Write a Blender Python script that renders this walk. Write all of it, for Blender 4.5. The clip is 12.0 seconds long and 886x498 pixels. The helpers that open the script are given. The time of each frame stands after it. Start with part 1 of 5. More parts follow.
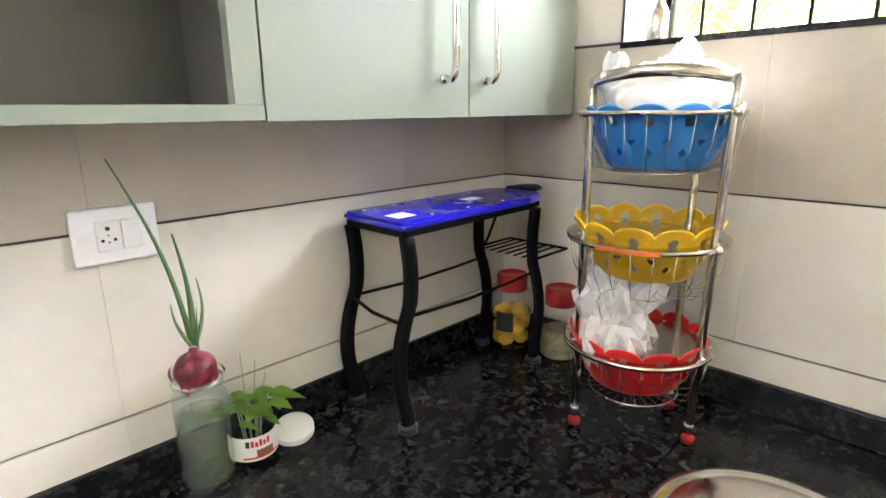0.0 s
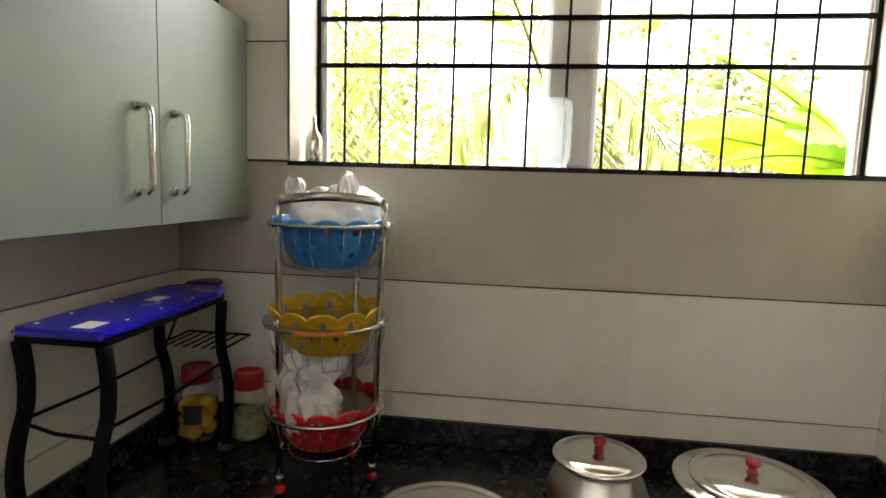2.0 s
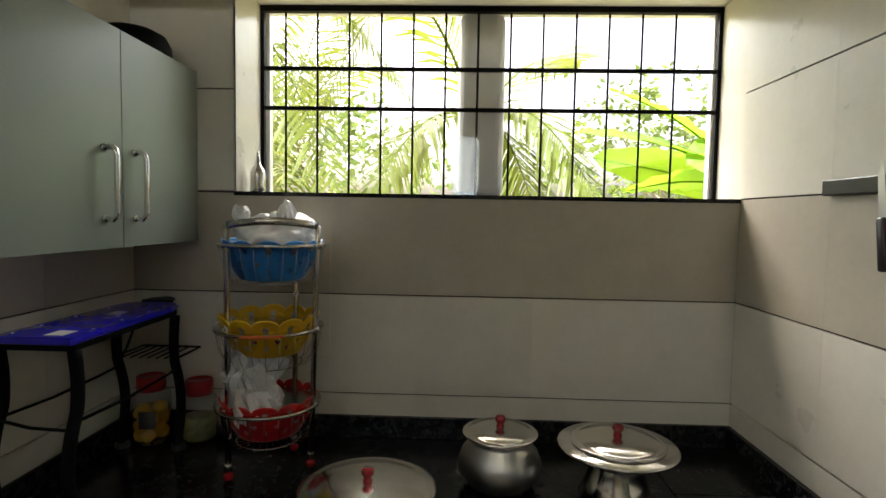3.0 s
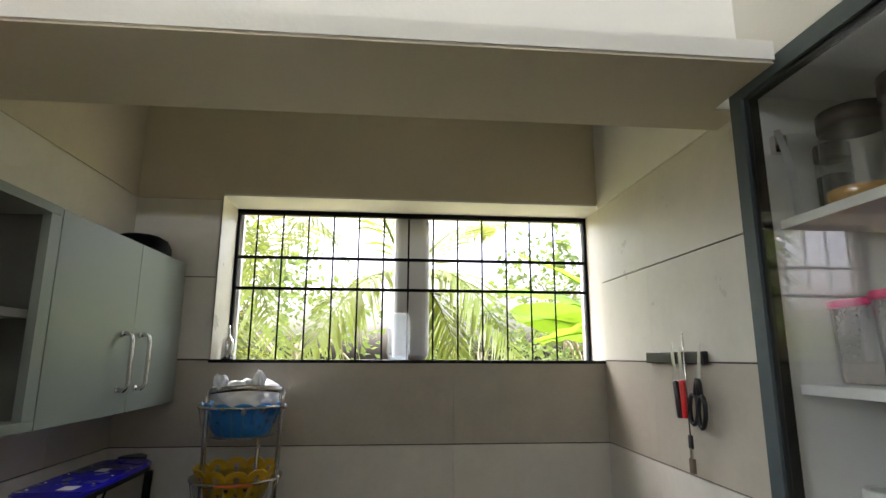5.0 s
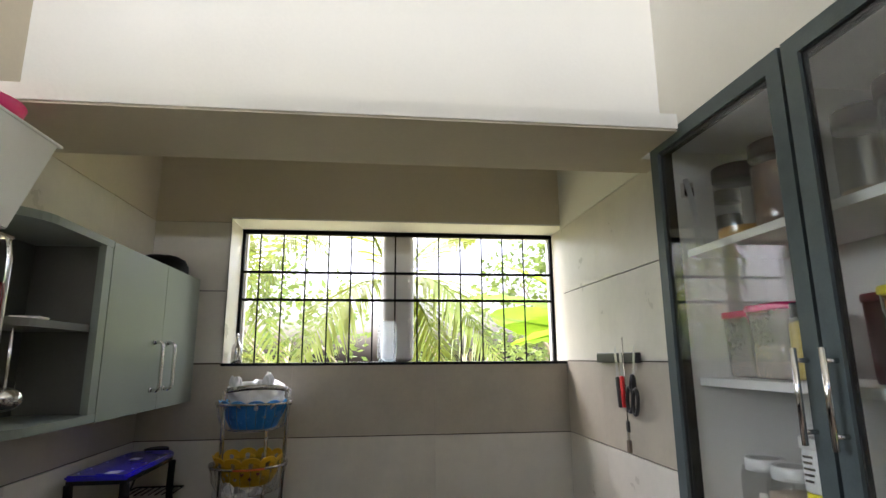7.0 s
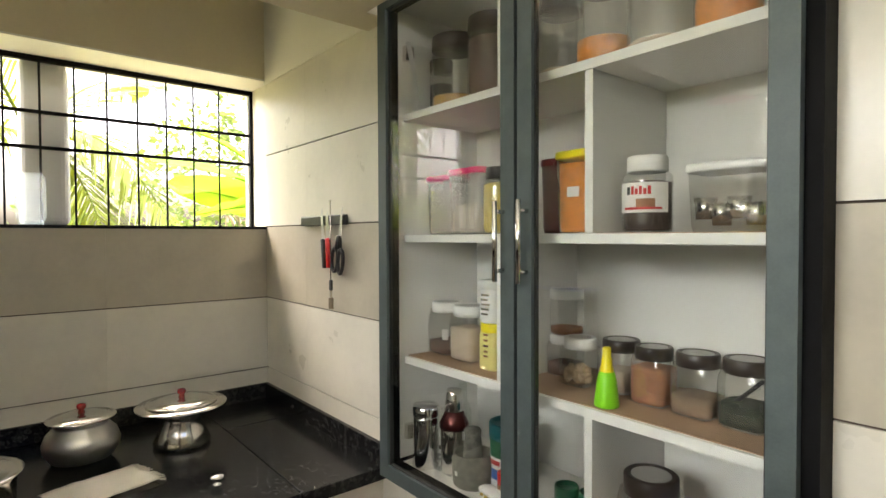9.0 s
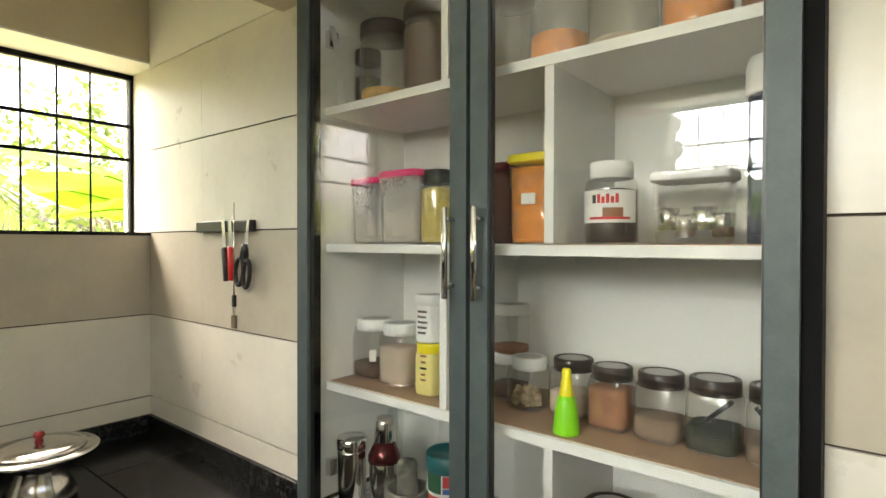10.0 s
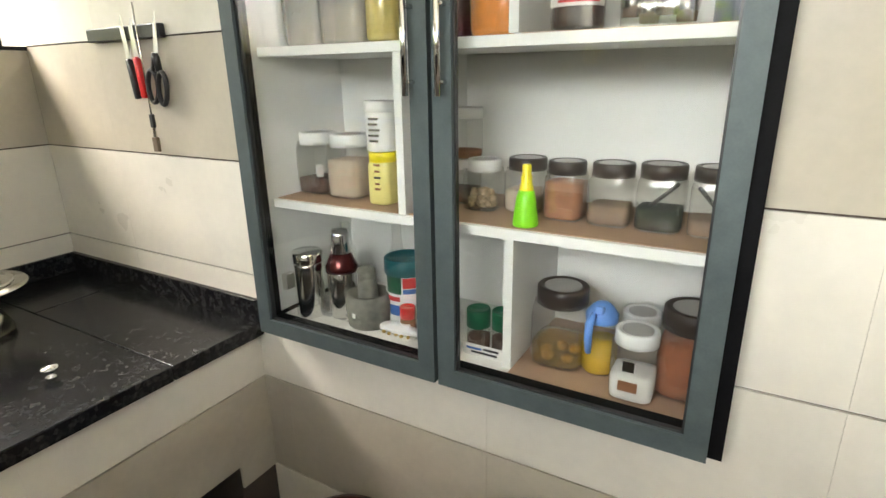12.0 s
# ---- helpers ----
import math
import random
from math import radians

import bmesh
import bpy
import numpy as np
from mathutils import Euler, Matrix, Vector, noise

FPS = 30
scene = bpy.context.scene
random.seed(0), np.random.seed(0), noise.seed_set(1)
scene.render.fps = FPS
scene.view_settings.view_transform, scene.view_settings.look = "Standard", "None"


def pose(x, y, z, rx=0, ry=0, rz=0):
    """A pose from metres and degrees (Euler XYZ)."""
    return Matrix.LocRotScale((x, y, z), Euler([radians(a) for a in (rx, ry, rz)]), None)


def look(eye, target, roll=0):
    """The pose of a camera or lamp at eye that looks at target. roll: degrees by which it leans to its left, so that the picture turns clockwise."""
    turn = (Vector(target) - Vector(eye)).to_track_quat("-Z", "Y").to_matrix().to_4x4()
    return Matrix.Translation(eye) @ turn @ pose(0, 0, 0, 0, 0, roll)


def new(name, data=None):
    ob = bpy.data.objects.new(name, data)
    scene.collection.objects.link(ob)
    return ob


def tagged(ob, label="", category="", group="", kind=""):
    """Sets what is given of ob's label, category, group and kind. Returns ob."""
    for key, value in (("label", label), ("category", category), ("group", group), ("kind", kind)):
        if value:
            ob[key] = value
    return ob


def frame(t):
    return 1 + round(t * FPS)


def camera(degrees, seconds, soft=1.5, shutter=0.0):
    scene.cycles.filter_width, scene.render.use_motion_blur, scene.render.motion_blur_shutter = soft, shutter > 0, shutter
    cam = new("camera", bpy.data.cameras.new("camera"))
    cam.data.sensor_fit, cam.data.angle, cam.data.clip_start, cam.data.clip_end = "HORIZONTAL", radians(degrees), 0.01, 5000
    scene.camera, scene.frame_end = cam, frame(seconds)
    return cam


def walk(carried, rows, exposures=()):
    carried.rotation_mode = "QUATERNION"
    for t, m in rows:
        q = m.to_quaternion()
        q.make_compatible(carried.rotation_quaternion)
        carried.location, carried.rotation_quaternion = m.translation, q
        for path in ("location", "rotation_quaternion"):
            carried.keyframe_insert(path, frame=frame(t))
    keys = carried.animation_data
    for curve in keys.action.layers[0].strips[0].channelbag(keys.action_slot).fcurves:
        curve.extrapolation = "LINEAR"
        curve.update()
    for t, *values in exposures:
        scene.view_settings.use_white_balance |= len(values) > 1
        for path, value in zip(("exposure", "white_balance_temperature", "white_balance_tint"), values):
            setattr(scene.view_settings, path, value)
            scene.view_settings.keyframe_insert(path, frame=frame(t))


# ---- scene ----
cam = camera(78.7, 12.0)
PATH = [
    (0, (0.0, 0.07, 1.464), (1.377, 1.433, 0.969), -0.7),
    (0.5, (0.006, 0.076, 1.465), (1.482, 1.307, 0.911), -0.7),
    (1, (-0.035, 0.102, 1.472), (1.685, 0.98, 0.954), -0.9),
    (1.5, (-0.122, 0.104, 1.503), (1.775, 0.612, 1.127), -0.6),
    (2, (-0.22, 0.079, 1.541), (1.753, 0.318, 1.318), 1.8),
    (2.5, (-0.307, 0.02, 1.551), (1.686, 0.111, 1.409), 1.3),
    (3, (-0.45, -0.019, 1.536), (1.545, 0.048, 1.416), 1.0),
    (3.5, (-0.591, -0.024, 1.576), (1.409, -0.012, 1.591), 0.6),
    (5.5, (-1.015, 0.002, 1.612), (0.926, -0.206, 2.047), 0.5),
    (6, (-1.116, -0.025, 1.606), (0.831, -0.299, 1.973), 1.5),
    (6.5, (-1.202, -0.016, 1.607), (0.749, -0.214, 1.999), 0.3),
    (7, (-1.229, 0.017, 1.614), (0.718, -0.218, 2.011), -0.4),
    (7.5, (-1.213, 0.056, 1.606), (0.688, -0.474, 1.931), 0.5),
    (9.5, (-1.039, 0.07, 1.549), (0.365, -1.353, 1.49), -0.2),
    (10, (-0.944, 0.042, 1.563), (0.317, -1.51, 1.541), 0.1),
    (10.5, (-0.901, 0.059, 1.564), (0.214, -1.594, 1.406), -0.1),
    (11, (-0.872, 0.086, 1.526), (0.167, -1.578, 1.133), 0.9),
    (11.5, (-0.867, 0.098, 1.507), (0.081, -1.589, 1.0), -1.0),
    (12, (-0.866, 0.088, 1.496), (0.088, -1.559, 0.882), -1.0),
]
EXPOSURES = [(0, 5.1, 6000, 14), (0.8, 5.1, 6000, 14), (1.5, 4.4, 6200, 13), (2.0, 3.4, 6400, 11), (2.5, 2.4, 6300, 6), (3.7, 2.4, 6400, 6), (5.3, 2.5, 5800, 12), (6.5, 2.55, 5800, 13), (7.5, 2.68, 5900, 12), (9.5, 3.3, 6800, 6), (10.5, 3.4, 6700, 5), (12.0, 3.7, 6400, 7)]
walk(cam, [(t, look(eye, target, roll)) for t, eye, target, roll in PATH], EXPOSURES)

# ---- light ----
world = bpy.data.worlds.new("sky")
scene.world = world
world.use_nodes = True
_n = world.node_tree.nodes
_sky = _n.new("ShaderNodeTexSky")
_sky.sky_type, _sky.sun_disc = "NISHITA", False
_sky.dust_density, _sky.air_density, _sky.ozone_density = 9.0, 0.5, 0.3
_sky.sun_elevation, _sky.sun_rotation = radians(58), radians(60)
world.node_tree.links.new(_sky.outputs[0], _n["Background"].inputs[0])
_n["Background"].inputs[1].default_value = 0.15
sun = new("sun", bpy.data.lights.new("sun", "SUN"))
sun.data.energy, sun.data.angle, sun.data.color = 5.0, radians(0.5), (1.0, 0.95, 0.86)
sun.matrix_world = look((0, 0, 0), (0.25, 0.45, -0.86))


def window_light(name, eye, target, w, h, power, colour):
    ob = new(name, bpy.data.lights.new(name, "AREA"))
    ob.data.shape, ob.data.size, ob.data.size_y, ob.data.energy, ob.data.color = "RECTANGLE", w, h, power, colour
    ob.matrix_world = look(eye, target)
    return ob


window_light("sky_light_garden_window", (2.6, -0.1, 2.86), (0.6, -0.1, 1.2), 2.2, 0.42, 8, (1.0, 0.98, 0.94))
window_light("sky_light_sink_window", (-0.6, 4.6, 2.95), (-0.6, 0.0, 1.75), 6.0, 1.5, 85, (1.0, 0.98, 0.94))
window_light("ground_light_sink_window", (-0.75, 1.75, 0.9), (-0.4, 0.0, 2.5), 1.6, 0.8, 9, (1.0, 0.98, 0.95))
# Added fill lamp with no known source; brightens the wall above the beam.
window_light("added_fill_light_west", (-4.2, 0.0, 2.32), (0.0, 0.0, 2.70), 1.7, 0.2, 18.0, (1.0, 0.98, 0.95))


# ---- materials ----
def node(nt, kind, **inputs):
    n = nt.nodes.new(kind)
    for k, v in inputs.items():
        n.inputs[k.replace("_", " ")].default_value = v
    return n


def surface(name, colour, rough=0.5, metal=0.0, vary=0.12, scale=6.0, grain=60.0, bump=0.15, spec=0.5, coat=0.0, rvary=0.12):
    """A principled surface whose colour, gloss and relief vary at two scales."""
    m = bpy.data.materials.new(name)
    m.use_nodes = True
    nt = m.node_tree
    b = nt.nodes["Principled BSDF"]
    b.inputs["Metallic"].default_value = metal
    b.inputs["Specular IOR Level"].default_value = spec
    b.inputs["Coat Weight"].default_value = coat
    co = nt.nodes.new("ShaderNodeTexCoord")
    info = nt.nodes.new("ShaderNodeObjectInfo")
    n1 = node(nt, "ShaderNodeTexNoise", Scale=scale, Detail=4.0)
    n2 = node(nt, "ShaderNodeTexNoise", Scale=grain, Detail=3.0)
    geo = nt.nodes.new("ShaderNodeNewGeometry")
    for n in (n1, n2):
        nt.links.new(geo.outputs["Position"], n.inputs["Vector"])
    add = nt.nodes.new("ShaderNodeMath")
    add.operation = "MULTIPLY_ADD"
    nt.links.new(n2.outputs["Fac"], add.inputs[0])
    add.inputs[1].default_value = 0.4
    nt.links.new(n1.outputs["Fac"], add.inputs[2])
    rnd = nt.nodes.new("ShaderNodeMath")
    rnd.operation = "MULTIPLY_ADD"
    nt.links.new(info.outputs["Random"], rnd.inputs[0])
    rnd.inputs[1].default_value = 0.25
    nt.links.new(add.outputs[0], rnd.inputs[2])
    ramp = nt.nodes.new("ShaderNodeValToRGB")
    ramp.color_ramp.elements[0].position, ramp.color_ramp.elements[1].position = 0.4, 1.0
    ramp.color_ramp.elements[0].color = (*[c * (1 - vary) for c in colour], 1)
    ramp.color_ramp.elements[1].color = (*[min(1, c * (1 + vary)) for c in colour], 1)
    nt.links.new(rnd.outputs[0], ramp.inputs[0])
    nt.links.new(ramp.outputs[0], b.inputs["Base Color"])
    r = nt.nodes.new("ShaderNodeMapRange")
    r.inputs["To Min"].default_value, r.inputs["To Max"].default_value = max(0.02, rough - rvary), min(1, rough + rvary)
    nt.links.new(n1.outputs["Fac"], r.inputs["Value"])
    nt.links.new(r.outputs[0], b.inputs["Roughness"])
    if bump:
        bu = node(nt, "ShaderNodeBump", Strength=bump, Distance=0.002)
        nt.links.new(n2.outputs["Fac"], bu.inputs["Height"])
        nt.links.new(bu.outputs[0], b.inputs["Normal"])
    return m


def granite(name):
    m = bpy.data.materials.new(name)
    m.use_nodes = True
    nt = m.node_tree
    b = nt.nodes["Principled BSDF"]
    geo = nt.nodes.new("ShaderNodeNewGeometry")
    warp = node(nt, "ShaderNodeTexNoise", Scale=18.0, Detail=2.0)
    nt.links.new(geo.outputs["Position"], warp.inputs["Vector"])
    mix = nt.nodes.new("ShaderNodeMix")
    mix.data_type = "VECTOR"
    mix.inputs["Factor"].default_value = 0.035
    nt.links.new(geo.outputs["Position"], mix.inputs["A"])
    nt.links.new(warp.outputs["Color"], mix.inputs["B"])
    v = node(nt, "ShaderNodeTexVoronoi", Scale=75.0, Randomness=1.0)
    nt.links.new(mix.outputs["Result"], v.inputs["Vector"])
    sep = nt.nodes.new("ShaderNodeSeparateColor")
    nt.links.new(v.outputs["Color"], sep.inputs[0])
    ramp = nt.nodes.new("ShaderNodeValToRGB")
    e = ramp.color_ramp.elements
    e[0].position, e[0].color = 0.35, (0.006, 0.006, 0.007, 1)
    e[1].position, e[1].color = 0.97, (0.050, 0.050, 0.047, 1)
    nt.links.new(sep.outputs[0], ramp.inputs[0])
    f = node(nt, "ShaderNodeTexNoise", Scale=140.0, Detail=5.0)
    nt.links.new(geo.outputs["Position"], f.inputs["Vector"])
    r2 = nt.nodes.new("ShaderNodeValToRGB")
    r2.color_ramp.elements[0].position, r2.color_ramp.elements[1].position = 0.35, 0.75
    nt.links.new(f.outputs["Fac"], r2.inputs[0])
    mul = nt.nodes.new("ShaderNodeMix")
    mul.data_type, mul.blend_type = "RGBA", "MULTIPLY"
    mul.inputs["Factor"].default_value = 0.85
    nt.links.new(ramp.outputs[0], mul.inputs["A"])
    nt.links.new(r2.outputs[0], mul.inputs["B"])
    addc = nt.nodes.new("ShaderNodeMix")
    addc.data_type, addc.blend_type = "RGBA", "ADD"
    addc.inputs["Factor"].default_value = 1.0
    addc.inputs["B"].default_value = (0.006, 0.006, 0.007, 1)
    nt.links.new(mul.outputs["Result"], addc.inputs["A"])
    nt.links.new(addc.outputs["Result"], b.inputs["Base Color"])
    b.inputs["Roughness"].default_value = 0.2
    b.inputs["Specular IOR Level"].default_value = 0.22
    return m


def clear(name, tint=(1, 1, 1), gloss=0.04, ior=1.45, cloud=0.0, cloud_colour=(0.8, 0.8, 0.8), glow_through=False):
    """Thin glass or clear plastic: see-through, with Fresnel gloss, and some haze where worn."""
    m = bpy.data.materials.new(name)
    m.use_nodes = True
    nt = m.node_tree
    nt.nodes.remove(nt.nodes["Principled BSDF"])
    out = nt.nodes["Material Output"]
    t = node(nt, "ShaderNodeBsdfTransparent", Color=(*tint, 1))
    g = node(nt, "ShaderNodeBsdfGlossy", Roughness=gloss)
    lw = node(nt, "ShaderNodeLayerWeight", Blend=0.5)
    pw = nt.nodes.new("ShaderNodeMath")
    pw.operation = "POWER"
    nt.links.new(lw.outputs["Facing"], pw.inputs[0])
    pw.inputs[1].default_value = 5.0
    fr = nt.nodes.new("ShaderNodeMath")
    fr.operation = "MULTIPLY_ADD"
    nt.links.new(pw.outputs[0], fr.inputs[0])
    low = ((ior - 1) / (ior + 1)) ** 2
    fr.inputs[1].default_value, fr.inputs[2].default_value = 1 - low, low
    base = t
    if cloud:
        d = node(nt, "ShaderNodeBsdfTranslucent" if glow_through else "ShaderNodeBsdfDiffuse", Color=(*cloud_colour, 1))
        n1 = node(nt, "ShaderNodeTexNoise", Scale=25.0, Detail=4.0)
        mr = nt.nodes.new("ShaderNodeMapRange")
        mr.inputs["To Min"].default_value, mr.inputs["To Max"].default_value = cloud * 0.85, cloud * 1.15
        nt.links.new(n1.outputs["Fac"], mr.inputs["Value"])
        mx = nt.nodes.new("ShaderNodeMixShader")
        nt.links.new(mr.outputs[0], mx.inputs[0])
        nt.links.new(t.outputs[0], mx.inputs[1])
        nt.links.new(d.outputs[0], mx.inputs[2])
        base = mx
    m2 = nt.nodes.new("ShaderNodeMixShader")
    nt.links.new(fr.outputs[0], m2.inputs[0])
    nt.links.new(base.outputs[0], m2.inputs[1])
    nt.links.new(g.outputs[0], m2.inputs[2])
    nt.links.new(m2.outputs[0], out.inputs[0])
    return m


def leafy(name, colour, through_colour, gloss=0.35):
    m = surface(name, colour, 0.45, vary=0.3, scale=3.0, grain=20.0, bump=0.0, spec=gloss)
    nt = m.node_tree
    out = nt.nodes["Material Output"]
    tr = node(nt, "ShaderNodeBsdfTranslucent", Color=(*through_colour, 1))
    mx = nt.nodes.new("ShaderNodeMixShader")
    mx.inputs[0].default_value = 0.5
    nt.links.new(nt.nodes["Principled BSDF"].outputs[0], mx.inputs[1])
    nt.links.new(tr.outputs[0], mx.inputs[2])
    nt.links.new(mx.outputs[0], out.inputs[0])
    return m


CREAM = surface("cream_tile", (0.70, 0.667, 0.585), 0.32, vary=0.07, scale=7, grain=40, bump=0.04)
TAN = surface("tan_tile", (0.465, 0.425, 0.34), 0.38, vary=0.10, scale=8, grain=50, bump=0.05)
GROUT = surface("dark_grout", (0.06, 0.045, 0.035), 0.9, vary=0.3, grain=200)
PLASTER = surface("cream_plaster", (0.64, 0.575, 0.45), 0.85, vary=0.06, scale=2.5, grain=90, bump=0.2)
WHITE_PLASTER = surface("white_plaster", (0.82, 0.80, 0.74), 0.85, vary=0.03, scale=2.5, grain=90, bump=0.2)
FLOOR_TILE = surface("floor_tile", (0.25, 0.20, 0.155), 0.3, vary=0.12)
GRANITE = granite("black_granite")
LAMINATE = surface("grey_green_laminate", (0.245, 0.275, 0.225), 0.33, vary=0.05, scale=5, grain=160, bump=0.02, rvary=0.025)
# Darker copy of the laminate: shade inside the open shelf put into the colour.
LAMINATE_DARK = surface("shaded_inside_laminate", (0.095, 0.095, 0.078), 0.5, vary=0.15, scale=9, grain=120, bump=0.05)
CHROME = surface("chrome", (0.78, 0.77, 0.75), 0.12, 1.0, vary=0.04, bump=0.0, rvary=0.06)
DULL_CHROME = surface("worn_chrome", (0.58, 0.56, 0.52), 0.24, 1.0, vary=0.12, scale=40, bump=0.0, rvary=0.1)
STEEL = surface("kitchen_steel", (0.66, 0.64, 0.60), 0.17, 1.0, vary=0.08, scale=20, bump=0.0, rvary=0.08)
ALUMINIUM = surface("hammered_aluminium", (0.60, 0.59, 0.57), 0.33, 1.0, vary=0.08, scale=15, bump=0.1)
DOOR_METAL = surface("blue_grey_powder_coat", (0.075, 0.096, 0.098), 0.5, 0.2, vary=0.18, scale=30, grain=250, bump=0.15)
BLACK_METAL = surface("black_paint", (0.005, 0.005, 0.0055), 0.6, vary=0.3, scale=20, bump=0.1, spec=0.08)
BLACK_PLASTIC = surface("black_plastic", (0.015, 0.015, 0.016), 0.35, vary=0.25, bump=0.05)
DARK_LID = surface("dark_brown_plastic", (0.035, 0.026, 0.022), 0.35, vary=0.2, bump=0.05)
LID_GREY = surface("hazy_grey_plastic", (0.42, 0.41, 0.39), 0.35, vary=0.08)
WHITE_SHELF = surface("white_shelf_laminate", (0.84, 0.84, 0.81), 0.45, vary=0.03, bump=0.03)
SHELF_LINER = surface("brown_shelf_liner", (0.40, 0.27, 0.18), 0.6, vary=0.15, scale=12)
WHITE_PLASTIC = surface("white_plastic", (0.82, 0.82, 0.80), 0.35, vary=0.03, bump=0.03)
WHITE_PAINT = surface("white_frame_paint", (0.80, 0.79, 0.78), 0.5, vary=0.04)
WHITE_BAG = surface("white_polythene", (0.85, 0.85, 0.86), 0.35, vary=0.05, bump=0.1)
THIN_BAG = clear("thin_clear_polythene", (0.9, 0.9, 0.9), 0.2, 1.5, 0.62, (0.88, 0.88, 0.88))
BLUE_TOP = surface("royal_blue_lacquer", (0.022, 0.016, 0.62), 0.25, vary=0.08, bump=0.02, coat=0.3)
BLUE_PLASTIC = surface("sky_blue_plastic", (0.06, 0.33, 0.78), 0.3, vary=0.08, bump=0.03)
YELLOW_PLASTIC = surface("yellow_plastic", (0.80, 0.52, 0.015), 0.3, vary=0.08, bump=0.03)
RED_PLASTIC = surface("red_plastic", (0.62, 0.02, 0.02), 0.3, vary=0.1, bump=0.03)
RED_LID = surface("dark_red_plastic", (0.30, 0.013, 0.013), 0.4, vary=0.1, bump=0.03)
RED_KNOB = surface("clear_red_plastic", (0.26, 0.008, 0.012), 0.12, vary=0.1, bump=0.0, coat=0.5)
PINK_PLASTIC = surface("pink_plastic", (0.75, 0.03, 0.18), 0.35, vary=0.06)
GREEN_PLASTIC = surface("lime_green_plastic", (0.25, 0.72, 0.02), 0.35, vary=0.05)
LEMON_PLASTIC = surface("lemon_yellow_plastic", (0.85, 0.72, 0.02), 0.35, vary=0.05)
DARK_GREEN_PLASTIC = surface("dark_green_plastic", (0.012, 0.10, 0.045), 0.4, vary=0.1)
TEAL_PLASTIC = surface("teal_plastic", (0.01, 0.10, 0.11), 0.4, vary=0.1)
PALE_BLUE_PLASTIC = surface("pale_blue_plastic", (0.16, 0.34, 0.80), 0.35, vary=0.05)
ONION = surface("red_onion_skin", (0.15, 0.014, 0.025), 0.4, vary=0.7, scale=45, grain=110, bump=1.0)
SHOOT = leafy("onion_shoot", (0.20, 0.30, 0.15), (0.2, 0.36, 0.12))
LEAF = leafy("money_plant_leaf", (0.16, 0.30, 0.05), (0.30, 0.50, 0.05))
ROOT = surface("pale_stem", (0.35, 0.38, 0.22), 0.6)
GLASS = clear("jar_glass", (0.95, 0.975, 0.955), 0.015, 2.0, 0.014, (0.75, 0.82, 0.76))
PANE = clear("cabinet_glass", (0.98, 0.99, 0.985), 0.008, 1.54)
THICK_GLASS = clear("thick_jar_glass", (0.90, 0.94, 0.91), 0.02, 2.3, 0.075, (0.76, 0.82, 0.74))
JAR_PLASTIC = clear("clear_jar_plastic", (0.95, 0.95, 0.935), 0.04, 1.75, 0.04, (0.86, 0.86, 0.83))
TUB_PLASTIC = clear("milky_tub_plastic", (0.85, 0.85, 0.83), 0.2, 1.42, 0.28)
BOTTLE_PLASTIC = clear("clear_bluish_plastic", (0.93, 0.96, 0.98), 0.06, 1.6, 0.13, (0.8, 0.88, 0.92), True)
WATER = clear("greenish_water", (0.82, 0.89, 0.72), 0.02, 1.33, 0.02, (0.50, 0.57, 0.40))
LABEL_WHITE = surface("white_paper_label", (0.80, 0.78, 0.74), 0.6, vary=0.04)
NEWSPRINT = surface("grey_newsprint", (0.36, 0.36, 0.35), 0.8, vary=0.6, scale=180, grain=420, bump=0.0)
LABEL_RED = surface("red_print", (0.55, 0.03, 0.03), 0.6)
LABEL_BLACK = surface("black_print", (0.02, 0.02, 0.02), 0.6)
LABEL_BROWN = surface("brown_print", (0.25, 0.11, 0.05), 0.6)
LABEL_BLUE = surface("blue_print", (0.05, 0.15, 0.45), 0.6)
CHOCOLATE = surface("cocoa_spread", (0.035, 0.018, 0.012), 0.35, vary=0.4)
CHILLI = surface("red_spice_powder", (0.33, 0.145, 0.07), 0.95, vary=0.2, scale=30)
PEPPER = surface("brown_spice_powder", (0.22, 0.15, 0.10), 0.95, vary=0.25, scale=30)
HERB = surface("dark_green_leaves_dried", (0.014, 0.022, 0.008), 0.9, vary=0.6, scale=40, grain=120, bump=1.0)
GARLIC = surface("dried_cloves", (0.55, 0.42, 0.27), 0.8, vary=0.5, scale=60, grain=150, bump=1.0)
SALT = surface("white_salt", (0.80, 0.79, 0.77), 0.9, vary=0.04)
FLOUR = surface("pale_flour", (0.58, 0.48, 0.38), 0.95, vary=0.1)
TURMERIC = surface("yellow_pickle", (0.48, 0.27, 0.06), 0.5, vary=0.4, scale=35, grain=80)
ORANGE_FOOD = surface("orange_snack", (0.70, 0.25, 0.03), 0.7, vary=0.3, scale=50)
OIL = surface("golden_oil", (0.62, 0.40, 0.02), 0.2, vary=0.1)
BROWN_FOOD = surface("dark_brown_seeds", (0.10, 0.055, 0.04), 0.8, vary=0.4, scale=60)
GREEN_PICKLE = surface("green_chilli_pickle", (0.17, 0.16, 0.07), 0.5, vary=0.85, scale=55, grain=120, bump=1.0)
PICKLE_OIL = clear("cloudy_yellow_pickle", (0.93, 0.78, 0.42), 0.05, 1.4, 0.22, (0.60, 0.42, 0.14))
LIME = surface("pickled_lime", (0.60, 0.38, 0.03), 0.4, vary=0.25, scale=40, grain=90)
YELLOW_FOOD = surface("yellow_lentils", (0.55, 0.42, 0.12), 0.8, vary=0.3, scale=90, grain=200)
STONE = surface("grey_granite_stone", (0.14, 0.138, 0.115), 0.85, vary=0.65, scale=70, grain=260, bump=1.0)
